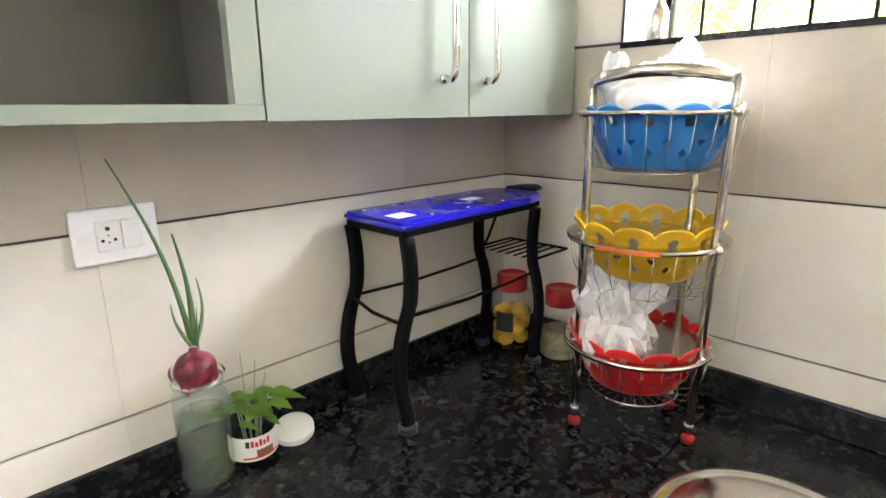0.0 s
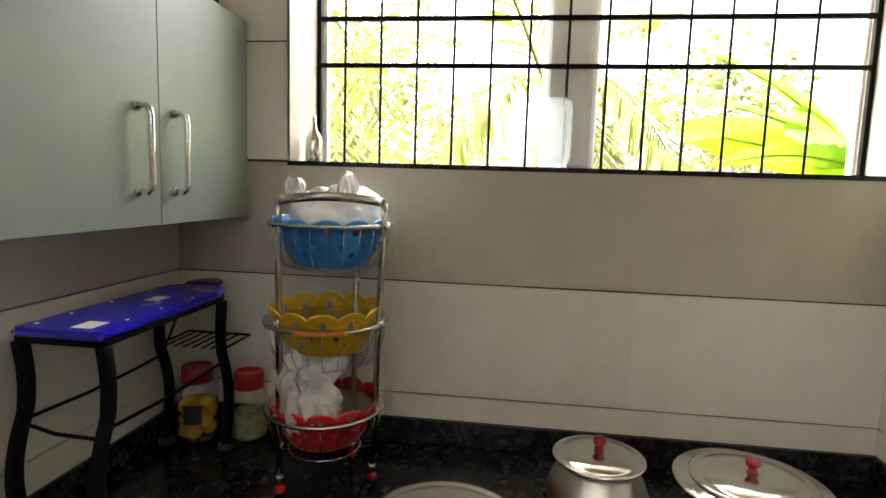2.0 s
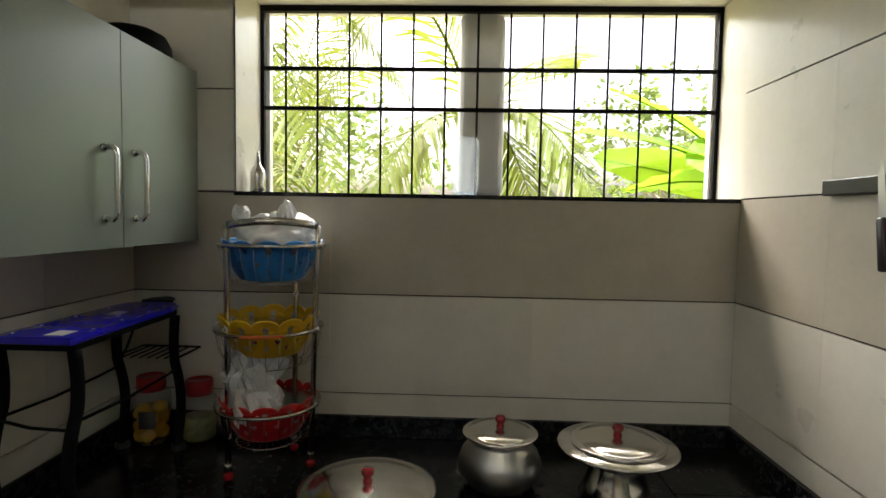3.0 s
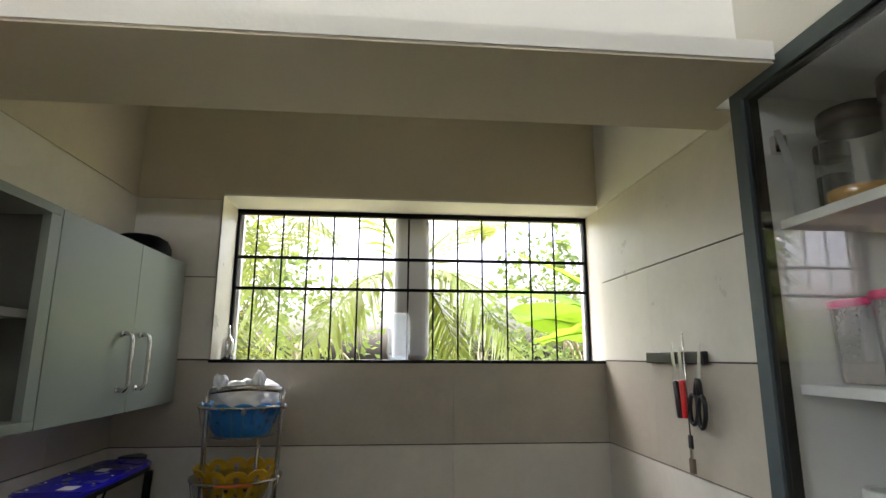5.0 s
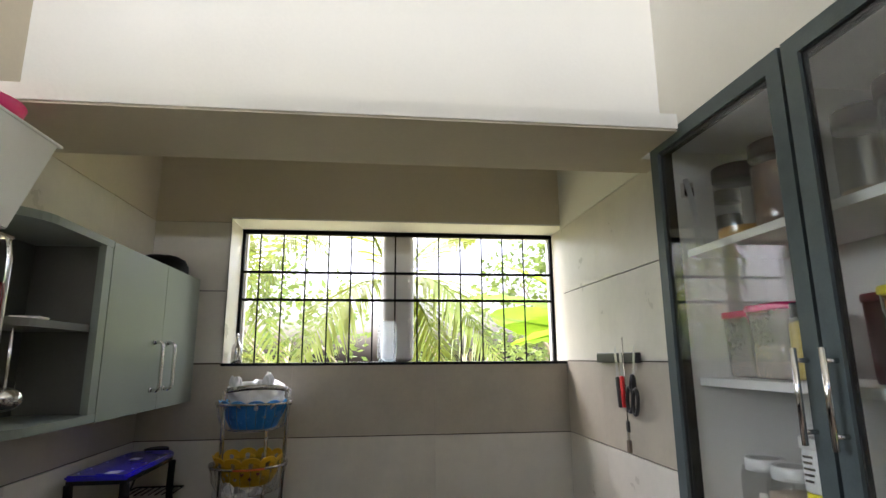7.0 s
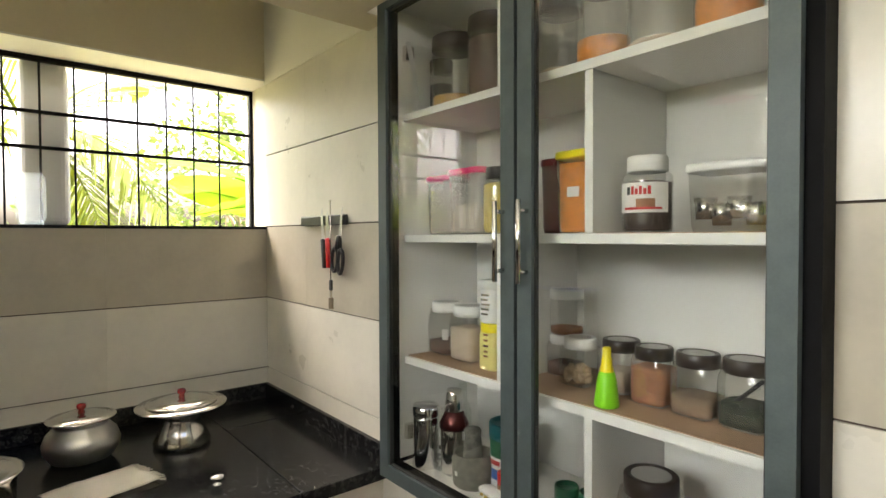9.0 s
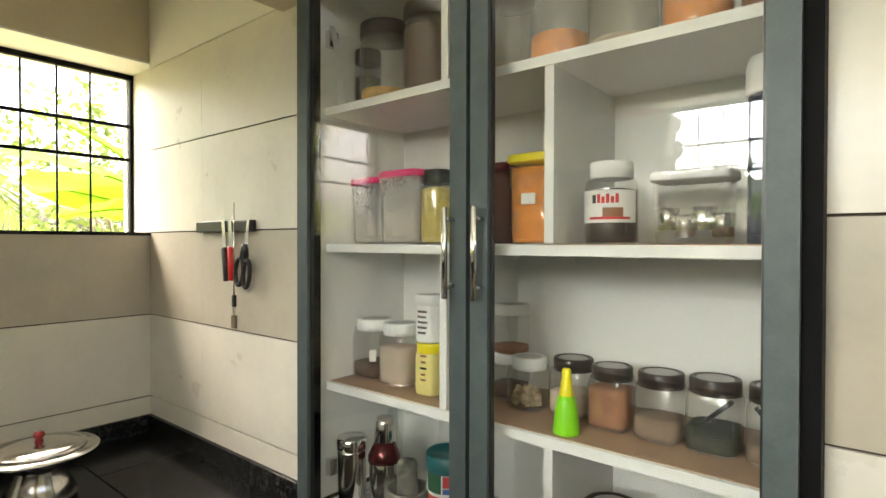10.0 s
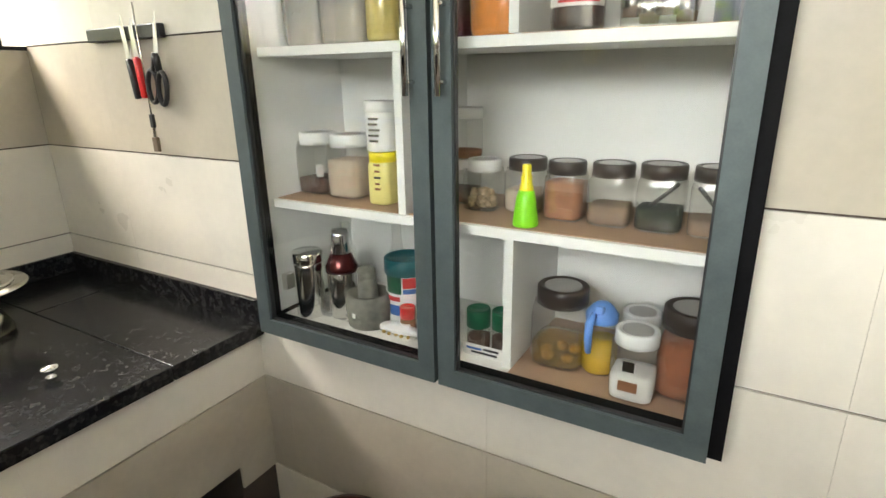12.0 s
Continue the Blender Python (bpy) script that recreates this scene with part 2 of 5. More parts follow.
COTTON = surface("white_terry_cloth", (0.80, 0.77, 0.68), 0.95, vary=0.08, grain=400, bump=1.0)
WOOD = surface("brush_wood", (0.20, 0.10, 0.05), 0.6, vary=0.3)
BRISTLE = surface("brush_bristle", (0.12, 0.09, 0.06), 0.9, vary=0.4, grain=300)
LAWN = surface("garden_soil_and_grass", (0.135, 0.125, 0.055), 0.95, vary=0.5, scale=1.5, grain=12)
FROND = leafy("palm_leaflet", (0.08, 0.105, 0.018), (0.19, 0.215, 0.025), 0.3)
BANANA = leafy("banana_leaf", (0.10, 0.19, 0.015), (0.32, 0.50, 0.03), 0.25)
BUSH = leafy("garden_leaf", (0.06, 0.095, 0.022), (0.16, 0.21, 0.05), 0.25)
BARK = surface("tree_bark", (0.20, 0.16, 0.12), 0.9, vary=0.4, scale=10)
PORCELAIN = surface("white_switch_plastic", (0.84, 0.84, 0.83), 0.3, vary=0.02, bump=0.0)


# ---- mesh helpers ----
def part(name, bm, material, parent=None, label="", smooth=False):
    me = bpy.data.meshes.new(name)
    if smooth:
        for f in bm.faces:
            f.smooth = True
    bm.normal_update()
    bm.to_mesh(me)
    bm.free()
    me.materials.append(material)
    ob = new(name, me)
    ob.parent = parent
    if label:
        tagged(ob, label)
    return ob


def thing(name, x, y, z, label, category, group="", rz=0.0, kind=""):
    ob = new(name)
    ob.empty_display_size = 0.02
    ob.matrix_basis = pose(x, y, z, 0, 0, rz)
    return tagged(ob, label, category, group, kind)


def box(bm, x0, x1, y0, y1, z0, z1, bevel=0.0, seg=2):
    vs = [bm.verts.new(p) for p in ((x0, y0, z0), (x1, y0, z0), (x1, y1, z0), (x0, y1, z0), (x0, y0, z1), (x1, y0, z1), (x1, y1, z1), (x0, y1, z1))]
    fs = [bm.faces.new([vs[i] for i in q]) for q in ((3, 2, 1, 0), (4, 5, 6, 7), (0, 1, 5, 4), (1, 2, 6, 5), (2, 3, 7, 6), (3, 0, 4, 7))]
    if bevel:
        es = list({e for f in fs for e in f.edges})
        bmesh.ops.bevel(bm, geom=es, offset=bevel, segments=seg, affect="EDGES", profile=0.5)
    return bm


def boxes(*items, bevel=0.0):
    bm = bmesh.new()
    for it in items:
        box(bm, *it, bevel=bevel)
    return bm


def lathe(profile, seg=28, square=0.0, squash=1.0):
    """A turned body from (radius, height) pairs; square above 0 makes the section a rounded square."""
    bm = bmesh.new()
    rings = []
    for r, z in profile:
        ring = []
        for i in range(seg):
            a = 2 * math.pi * (i + 0.5) / seg
            c, s = math.cos(a), math.sin(a)
            k = 1.0
            if square:
                k = (abs(c) ** square + abs(s) ** square) ** (-1 / square)
            ring.append(bm.verts.new((r * k * c, r * k * s * squash, z)))
        rings.append(ring)
    for a, b in zip(rings, rings[1:]):
        for i in range(seg):
            j = (i + 1) % seg
            bm.faces.new((a[i], a[j], b[j], b[i]))
    for ring, r, flip in ((rings[0], profile[0][0], True), (rings[-1], profile[-1][0], False)):
        if r > 1e-4:
            bm.faces.new(ring[::-1] if flip else ring)
    bmesh.ops.remove_doubles(bm, verts=bm.verts, dist=1e-5)
    return bm


def tube(bm, pts, r, seg=8, close=False):
    """A rod of radius r (one number, or one for each point) along a line of points."""
    pts = [Vector(p) for p in pts]
    n = len(pts)
    rs = r if isinstance(r, (list, tuple)) else [r] * n
    rings = []
    up = Vector((0, 0, 1))
    last = None
    for i, p in enumerate(pts):
        if close:
            d = pts[(i + 1) % n] - pts[i - 1]
        else:
            d = pts[min(i + 1, n - 1)] - pts[max(i - 1, 0)]
        d.normalize()
        if last is None:
            side = d.cross(up) if abs(d.z) < 0.95 else d.cross(Vector((1, 0, 0)))
        else:
            side = last - d * last.dot(d)
        side.normalize()
        last = side
        other = d.cross(side)
        rings.append([bm.verts.new(p + rs[i] * (math.cos(2 * math.pi * k / seg) * side + math.sin(2 * math.pi * k / seg) * other)) for k in range(seg)])
    pairs = list(zip(rings, rings[1:]))
    if close:
        pairs.append((rings[-1], rings[0]))
    for a, b in pairs:
        for k in range(seg):
            bm.faces.new((a[k], a[(k + 1) % seg], b[(k + 1) % seg], b[k]))
    if not close:
        bm.faces.new(rings[0][::-1])
        bm.faces.new(rings[-1])
    return bm


def rods(*lines, r=0.003, seg=8):
    bm = bmesh.new()
    for pts in lines:
        tube(bm, pts, r, seg)
    return bm


def circle(cx, cy, cz, r, n=36):
    return [(cx + r * math.cos(2 * math.pi * i / n), cy + r * math.sin(2 * math.pi * i / n), cz) for i in range(n)]


def ball(r, squash=1.0, rough=0.0, seed=0, sub=3):
    bm = bmesh.new()
    bmesh.ops.create_icosphere(bm, subdivisions=sub, radius=r)
    for v in bm.verts:
        k = 1 + rough * noise.noise(v.co * (3.0 / r) * 0.35 + Vector((seed * 7.3, seed, 0)))
        v.co *= k
        v.co.z *= squash
    return bm


def moved(bm, x=0, y=0, z=0, rx=0, ry=0, rz=0):
    bmesh.ops.transform(bm, matrix=pose(x, y, z, rx, ry, rz), verts=bm.verts)
    return bm


# ---- the room ----
XW, YR, YL, CT = 1.14, -0.82, 0.965, 0.87   # garden wall, cupboard wall, sink wall, counter top
TOP, CEIL = 2.20, 3.0


def wall(name, items, label, plaster=()):
    ob = part(name, boxes(*items), GROUT)
    tagged(ob, label, "wall", kind="structure")
    for it, mat in plaster:
        part("plaster", boxes(it), mat, ob)
    return ob


T = 0.006
wall_garden = wall("wall_east", [(XW + T, 1.42, YR - 0.3, YL + 0.2, 0.0, 1.594), (XW + T, 1.42, 0.658, YL + 0.2, 1.594, TOP)],
                   "tiled kitchen wall with a barred window over the counter",
                   [((XW + 0.001, 1.42, YR - 0.3, YL + 0.2, 2.222, CEIL), PLASTER), ((XW + 0.001, 1.42, 0.6585, YL + 0.2, TOP, 2.222), PLASTER),
                    ((1.16, 1.42, YR - 0.3, -0.843, 1.594, 2.222), PLASTER)])
wall_cupboard = wall("wall_south", [(0.15, XW + T, YR - 0.4, YR - T, 0.0, TOP), (-3.0, -0.886, YR - 0.4, YR - T, 0.0, TOP), (-0.886, 0.15, YR - 0.4, YR - T, 0.0, 0.885),
                                    (-0.886, 0.15, YR - 0.4, YR - 0.30, 0.885, TOP)],
                     "tiled kitchen wall with a built-in glazed cupboard",
                     [((-3.0, XW, YR - 0.4, YR + 0.001, TOP, CEIL), WHITE_PLASTER)])
wall_sink = wall("wall_north", [(-0.10, XW + T, YL + T, YL + 0.2, 0.0, TOP), (-1.10, -0.10, YL + T, YL + 0.2, 0.0, 1.594), (-3.0, -1.10, YL + T, YL + 0.2, 0.0, TOP)],
                 "tiled kitchen wall behind the hanging cabinet",
                 [((0.0, XW, YL - 0.001, YL + 0.2, TOP, CEIL), PLASTER), ((-3.0, 0.0, YL - 0.001, YL + 0.2, TOP, CEIL), WHITE_PLASTER)])
# Unseen back wall; the high opening is added to let the fill lamp through.
wall_back = tagged(part("wall_west", boxes((-3.15, -3.0, -1.3, 1.3, 0, 2.3), (-3.15, -3.0, -1.3, -0.8, 2.3, 2.82), (-3.15, -3.0, 0.8, 1.3, 2.3, 2.82), (-3.15, -3.0, -1.3, 1.3, 2.82, CEIL)), PLASTER), "plain cream plastered wall, unseen, with a high opening added for fill light", "wall", kind="structure")
tagged(part("floor", boxes((-3.15, 1.42, -1.3, 1.3, -0.299, 0.0)), FLOOR_TILE), "brown tiled kitchen floor", "floor", kind="structure")
tagged(part("ceiling", boxes((-3.15, 1.5, -1.3, 1.3, CEIL, CEIL + 0.12)), WHITE_PLASTER), "white plastered ceiling", "ceiling", kind="structure")
beam = tagged(part("wall_beam", boxes((0.202, 0.31, YR, YL, 2.188, CEIL)), WHITE_PLASTER), "white plastered wall above a shallow ledge slab", "wall", kind="structure")
# Thin panel makes the beam darker underneath than on its face.
part("beam_underside", boxes((-0.004, 0.312, -0.742, YL - 0.002, 2.184, 2.1875), (0.2035, 0.312, YR + 0.001, -0.742, 2.184, 2.1875)), PLASTER, beam, "cream underside, darker than the white face")
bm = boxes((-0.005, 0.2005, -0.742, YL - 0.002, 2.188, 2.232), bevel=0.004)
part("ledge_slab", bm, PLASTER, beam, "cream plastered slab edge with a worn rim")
part("slab_edge", boxes((-0.0085, -0.0055, -0.742, YL - 0.002, 2.190, 2.230)), WHITE_PLASTER, beam, "white painted slab edge")


def cut(rects, hole):
    out = []
    for a, b, c, d in rects:
        e, f, g, h = hole
        if e >= b or f <= a or g >= d or h <= c:
            out.append((a, b, c, d))
            continue
        if a < e:
            out.append((a, e, c, d))
        if f < b:
            out.append((f, b, c, d))
        lo, hi = max(a, e), min(b, f)
        if c < g:
            out.append((lo, hi, c, g))
        if h < d:
            out.append((lo, hi, h, d))
    return out


def tiles(parent, axis, plane, side, u0, u1, origin, rows, holes=()):
    """Wall tiles 0.6 m long in rows of 0.3 m, with dark bed joints and fine upright joints."""
    for z0, z1, mat in rows:
        k = math.floor((u0 - origin) / 0.6)
        while origin + k * 0.6 < u1:
            a, b = max(u0, origin + k * 0.6) + 0.00025, min(u1, origin + (k + 1) * 0.6) - 0.00025
            k += 1
            rects = [(a, b, z0 + 0.0022, z1 - 0.0022)]
            for h in holes:
                rects = cut(rects, h)
            rects = [r for r in rects if r[1] - r[0] > 0.004 and r[3] - r[2] > 0.004]
            if not rects:
                continue
            bm = bmesh.new()
            for p, q, c, d in rects:
                lo, hi = sorted((plane, plane + side * (T + 0.002)))
                if axis == "x":
                    box(bm, lo, hi, p, q, c, d)
                else:
                    box(bm, p, q, lo, hi, c, d)
            part("tile", bm, mat, parent)


# ---- counter ----
counter = tagged(part("counter_base", boxes((0.253, 0.34, YR, 0.38, 0.475, CT - 0.04), (0.253, 0.34, YR, -0.70, 0.0, 0.475), (-1.9, 0.253, 0.39, 0.45, 0.0, CT - 0.04)), GROUT),
                 "tiled masonry kitchen counter base with an open niche", "counter base", kind="structure")
worktop = thing("worktop", 0.5, 0.0, CT, "black speckled granite worktop with an upstand round the walls", "worktop")
for it in ((0.225, 0.849, YR + 0.0, -0.551), (0.851, XW, YR + 0.0, -0.551), (0.225, XW, -0.549, 0.379), (0.225, XW, 0.381, YL), (-0.70, 0.223, 0.365, YL), (-1.9, -0.702, 0.365, YL)):
    part("slab", moved(boxes((it[0], it[1], it[2], it[3], CT - 0.038, CT), bevel=0.003), -0.5, 0, -CT), GRANITE, worktop)
for it in ((XW - 0.015, XW, YR, YL), (0.228, XW - 0.016, YR, YR + 0.015), (-1.9, XW - 0.016, YL - 0.012, YL)):
    part("upstand", moved(boxes((it[0], it[1], it[2], it[3], CT + 0.0005, 0.935), bevel=0.002), -0.5, 0, -CT), GRANITE, worktop)

# ---- garden window ----
window = thing("window_1", 1.345, -0.09, 1.6, "barred kitchen window with black iron grille and open shutters", "window", kind="structure")
WX, WY, WZ = 1.345, -0.09, 1.6


def win(name, items, mat, label="", bevel=0.0):
    return part(name, moved(boxes(*items, bevel=bevel), -WX, -WY, -WZ), mat, window, label)


win("window_sill", [(XW - 0.004, 1.42, -0.842, 0.657, 1.588, 1.6)], GRANITE, "dark polished sill edge")
win("reveal", [(XW, 1.42, 0.652, 0.658, 1.6, 2.215)], CREAM)
win("reveal", [(XW, 1.42, -0.846, -0.84, 1.6, 2.215)], CREAM)
win("reveal", [(XW, 1.42, -0.84, 0.652, 2.215, 2.222)], WHITE_PAINT)
grille = win("grille_frame", [(1.335, 1.355, -0.84, 0.664 - 0.012, 2.196, 2.215), (1.338, 1.352, 0.640, 0.652, 1.6, 2.196), (1.338, 1.352, -0.84, -0.828, 1.6, 2.196)], BLACK_METAL, "black painted iron frame")
for z in (2.014, 1.885):
    win("grille_bar", [(1.338, 1.350, -0.828, 0.64, z - 0.006, z + 0.006)], BLACK_METAL)
for i in range(13):
    y = 0.57 - 0.1053 * i
    if -0.82 < y < 0.63:
        bm = rods([(1.3455, y, 1.6), (1.3455, y, 2.197)], r=0.0038, seg=6)
        part("grille_rod", moved(bm, -WX, -WY, -WZ), BLACK_METAL, window)
bm = bmesh.new()
box(bm, 1.375, 1.47, -0.155, -0.0, 1.6, 2.215, bevel=0.03, seg=4)
part("mullion", moved(bm, -WX, -WY, -WZ), WHITE_PAINT, window, "wide rounded white painted mullion")
win("shutter_edge", [(1.38, 1.41, 0.636, 0.65, 1.6, 2.215)], WHITE_PAINT, "", 0.002)
win("shutter_edge", [(1.38, 1.41, -0.84, -0.831, 1.6, 2.215)], WHITE_PAINT, "", 0.002)
win("shutter_edge", [(1.38, 1.41, -0.831, 0.636, 2.204, 2.215)], WHITE_PAINT, "", 0.002)

# ---- sink window ----
window2 = thing("window_2", -0.72, YL, 1.6, "barred window over the sink counter", "window", kind="structure")


def win2(name, items, mat):
    return part(name, moved(boxes(*items), 0.72, -YL, -1.6), mat, window2)


win2("reveal", [(-1.10, -0.10, YL, YL + 0.2, 1.594, 1.6)], CREAM)
win2("reveal", [(-1.10, -1.094, YL, YL + 0.2, 1.6, TOP)], CREAM)
win2("reveal", [(-0.106, -0.10, YL, YL + 0.2, 1.6, TOP)], CREAM)
win2("grille_frame", [(-1.094, -0.106, YL + 0.14, YL + 0.155, 2.18, 2.2), (-1.094, -0.106, YL + 0.14, YL + 0.155, 1.6, 1.615)], BLACK_METAL)
for z in (2.014, 1.885):
    win2("grille_bar", [(-1.094, -0.106, YL + 0.14, YL + 0.152, z - 0.006, z + 0.006)], BLACK_METAL)
for i in range(9):
    x = -1.02 + 0.105 * i
    part("grille_rod", moved(rods([(x, YL + 0.147, 1.615), (x, YL + 0.147, 2.18)], r=0.0038, seg=6), 0.72, -YL, -1.6), BLACK_METAL, window2)

# ---- hanging cabinet ----
CF, CZ0, CZ1 = 0.758, 1.455, 1.945
cab = thing("wall_cabinet", 0.75, YL, CZ0, "grey-green laminate wall cabinet with two closed doors", "cabinet")


def in_cab(items, bevel=0.0):
    return moved(boxes(*items, bevel=bevel), -0.75, -YL, -CZ0)


part("body", in_cab([(0.366, XW - 0.002, CF + 0.022, YL - 0.001, CZ0, CZ1)], 0.002), LAMINATE, cab)
for a, b, hx in ((0.365, 0.7665, 0.702), (0.7695, XW - 0.004, 0.812)):
    bm = bmesh.new()
    box(bm, a, b, CF, CF + 0.02, CZ0 - 0.002, CZ1 - 0.002)
    far = [e for e in bm.edges if all(abs(v.co.x - b) < 1e-6 and abs(v.co.y - CF) < 1e-6 for v in e.verts)]
    if b > 1.0:
        bmesh.ops.bevel(bm, geom=far, offset=0.0199, segments=6, affect="EDGES", profile=0.5)
    door = part("door", moved(bm, -0.75, -YL, -CZ0), LAMINATE, cab)
    bm = bmesh.new()
    pts = [(hx, CF, 1.672), (hx, CF - 0.020, 1.674), (hx, CF - 0.027, 1.668), (hx, CF - 0.030, 1.655), (hx, CF - 0.030, 1.535), (hx, CF - 0.027, 1.522), (hx, CF - 0.020, 1.516), (hx, CF, 1.518)]
    tube(bm, pts, 0.0062, 10)
    for z in (1.672, 1.518):
        tube(bm, [(hx, CF, z), (hx, CF - 0.004, z)], 0.009, 12)
    part("handle", moved(bm, -0.75, -YL, -CZ0), CHROME, door, "bow-shaped chrome handle", True)

shelf_unit = thing("open_corner_shelf", 0.18, YL, CZ0, "open grey-green end shelf with rounded corner beside the cabinet", "shelf")


def end_outline(inset=0.0):
    """The plan of the end shelf: straight front, then a quarter round back to the wall."""
    r = 0.13
    pts = [(0.362 - inset, YL), (0.362 - inset, CF + inset)]
    for i in range(9):
        a = math.pi / 2 * i / 8
        pts.append((0.09 - (r - inset) * math.sin(a), CF + r - (r - inset) * math.cos(a)))
    pts.append((0.09 - r + inset, YL))
    return pts


def plate(outline, z0, z1):
    bm = bmesh.new()
    lo = [bm.verts.new((x, y, z0)) for x, y in outline]
    hi = [bm.verts.new((x, y, z1)) for x, y in outline]
    n = len(lo)
    bm.faces.new(hi)
    bm.faces.new(lo[::-1])
    for i in range(n):
        bm.faces.new((lo[i], lo[(i + 1) % n], hi[(i + 1) % n], hi[i]))
    bmesh.ops.recalc_face_normals(bm, faces=bm.faces)
    return bm


# Middle, side and back boards carry the shelf's inner shade in their colour.
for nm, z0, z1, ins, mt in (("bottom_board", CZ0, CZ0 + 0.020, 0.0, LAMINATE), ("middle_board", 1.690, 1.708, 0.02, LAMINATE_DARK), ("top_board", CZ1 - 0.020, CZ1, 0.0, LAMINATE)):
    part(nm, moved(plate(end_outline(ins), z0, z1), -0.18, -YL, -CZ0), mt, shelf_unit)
part("face_frame", moved(boxes((0.323, 0.362, CF + 0.001, CF + 0.02, CZ0 + 0.0205, CZ1 - 0.0205)), -0.18, -YL, -CZ0), LAMINATE, shelf_unit)
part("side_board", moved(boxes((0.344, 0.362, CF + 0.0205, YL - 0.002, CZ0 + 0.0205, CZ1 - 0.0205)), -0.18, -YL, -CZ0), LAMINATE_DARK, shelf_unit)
part("back_board", moved(boxes((-0.025, 0.343, YL - 0.012, YL - 0.001, CZ0 + 0.0205, CZ1 - 0.0205)), -0.18, -YL, -CZ0), LAMINATE_DARK, shelf_unit, "back board coloured dark for the shade inside the shelf")
bm = moved(boxes((-0.05, 0.03, -0.03, 0.03, 0.0, 0.006), (-0.02, 0.05, -0.035, 0.025, 0.0065, 0.011)), 0.17, 0.85, 1.708, 0, 0, 12)
tagged(part("folded_papers", bm, LABEL_WHITE), "small folded white papers on the open shelf", "papers")
pan = thing("upturned_pan", 0.98, 0.865, CZ1, "black pan lying upside down on top of the cabinet", "pan")
part("bowl", lathe([(0.095, 0.0), (0.1, 0.004), (0.098, 0.03), (0.085, 0.055), (0.06, 0.068), (0.0001, 0.07)], 32), BLACK_METAL, pan, "", True)

# ---- switch plate ----
sw = thing("switch_socket", 0.214, YL, 1.294, "white wall plate with a three-pin socket and one switch", "socket")
part("plate", boxes((-0.057, 0.057, -0.011, -0.0005, -0.041, 0.041), bevel=0.003), PORCELAIN, sw)
part("socket_module", boxes((-0.027, 0.004, -0.0135, -0.0108, -0.022, 0.022), bevel=0.001), PORCELAIN, sw)
part("rocker", boxes((0.006, 0.032, -0.0145, -0.0108, -0.022, 0.022), bevel=0.0015), PORCELAIN, sw)
for x, z, r in ((-0.0115, 0.011, 0.0032), (-0.0195, -0.006, 0.0025), (-0.0035, -0.006, 0.0025), (-0.0115, -0.009, 0.0013), (-0.0115, 0.001, 0.0012)):
    part("pin_hole", moved(lathe([(r, 0), (r, 0.0006), (0.0001, 0.0006)], 10), x, -0.0135, z, 90), BLACK_PLASTIC, sw)


# ---- jars ----
def jar(name, x, y, z, r, h, label, category, lid=None, lid_h=0.02, lid_r=1.0, fill=0.0, food=None, square=0.0, body=None, neck=0.9, rz=0.0, group="", lid_label=""):
    t = thing(name, x, y, z, label, category, group, rz)
    hb = h - lid_h
    prof = [(r * 0.86, 0.0), (r * 0.97, h * 0.03), (r, h * 0.10), (r, hb * 0.80), (r * 0.97, hb * 0.88), (r * neck, hb * 0.95), (r * neck, hb)]
    part("jar_body", lathe(prof, 32, square), body or JAR_PLASTIC, t, "", True)
    if fill and food:
        top = hb * fill
        cp = [(r * 0.82, 0.003), (r * 0.93, h * 0.05), (r * 0.95, min(h * 0.12, top * 0.6)), (r * 0.95, top * 0.96), (r * 0.6, top), (0.0001, top * 1.03)]
        part("contents", lathe(cp, 24, square), food, t, "", True)
    if lid:
        lr = r * lid_r
        lp = [(lr * 0.98, hb * 0.94), (lr, hb * 0.945), (lr, h - 0.003), (lr * 0.95, h), (lr * 0.8, h), (lr * 0.78, h - 0.002), (0.0001, h - 0.002)]
        top = part("lid", lathe(lp, 32), lid, t, lid_label, True)
        if lid is DARK_LID or lid is WHITE_PLASTIC:
            part("lid_disc", lathe([(lr * 0.72, h - 0.0018), (lr * 0.72, h - 0.0008), (0.0001, h - 0.0006)], 28), LID_GREY, top, "grey translucent lid centre")
    return t


def label_on(t, r, z0, z1, a0, a1, mat, name="label", lift=0.0008):
    """A paper label bent round a jar, from angle a0 to a1 in degrees."""
    bm = bmesh.new()
    n = 12
    rows = []
    for z in (z0, z1):
        rows.append([bm.verts.new(((r + lift) * math.cos(radians(a0 + (a1 - a0) * i / n)), (r + lift) * math.sin(radians(a0 + (a1 - a0) * i / n)), z)) for i in range(n + 1)])
    for i in range(n):
        bm.faces.new((rows[0][i], rows[0][i + 1], rows[1][i + 1], rows[1][i]))
    return part(name, bm, mat, t, "", True)


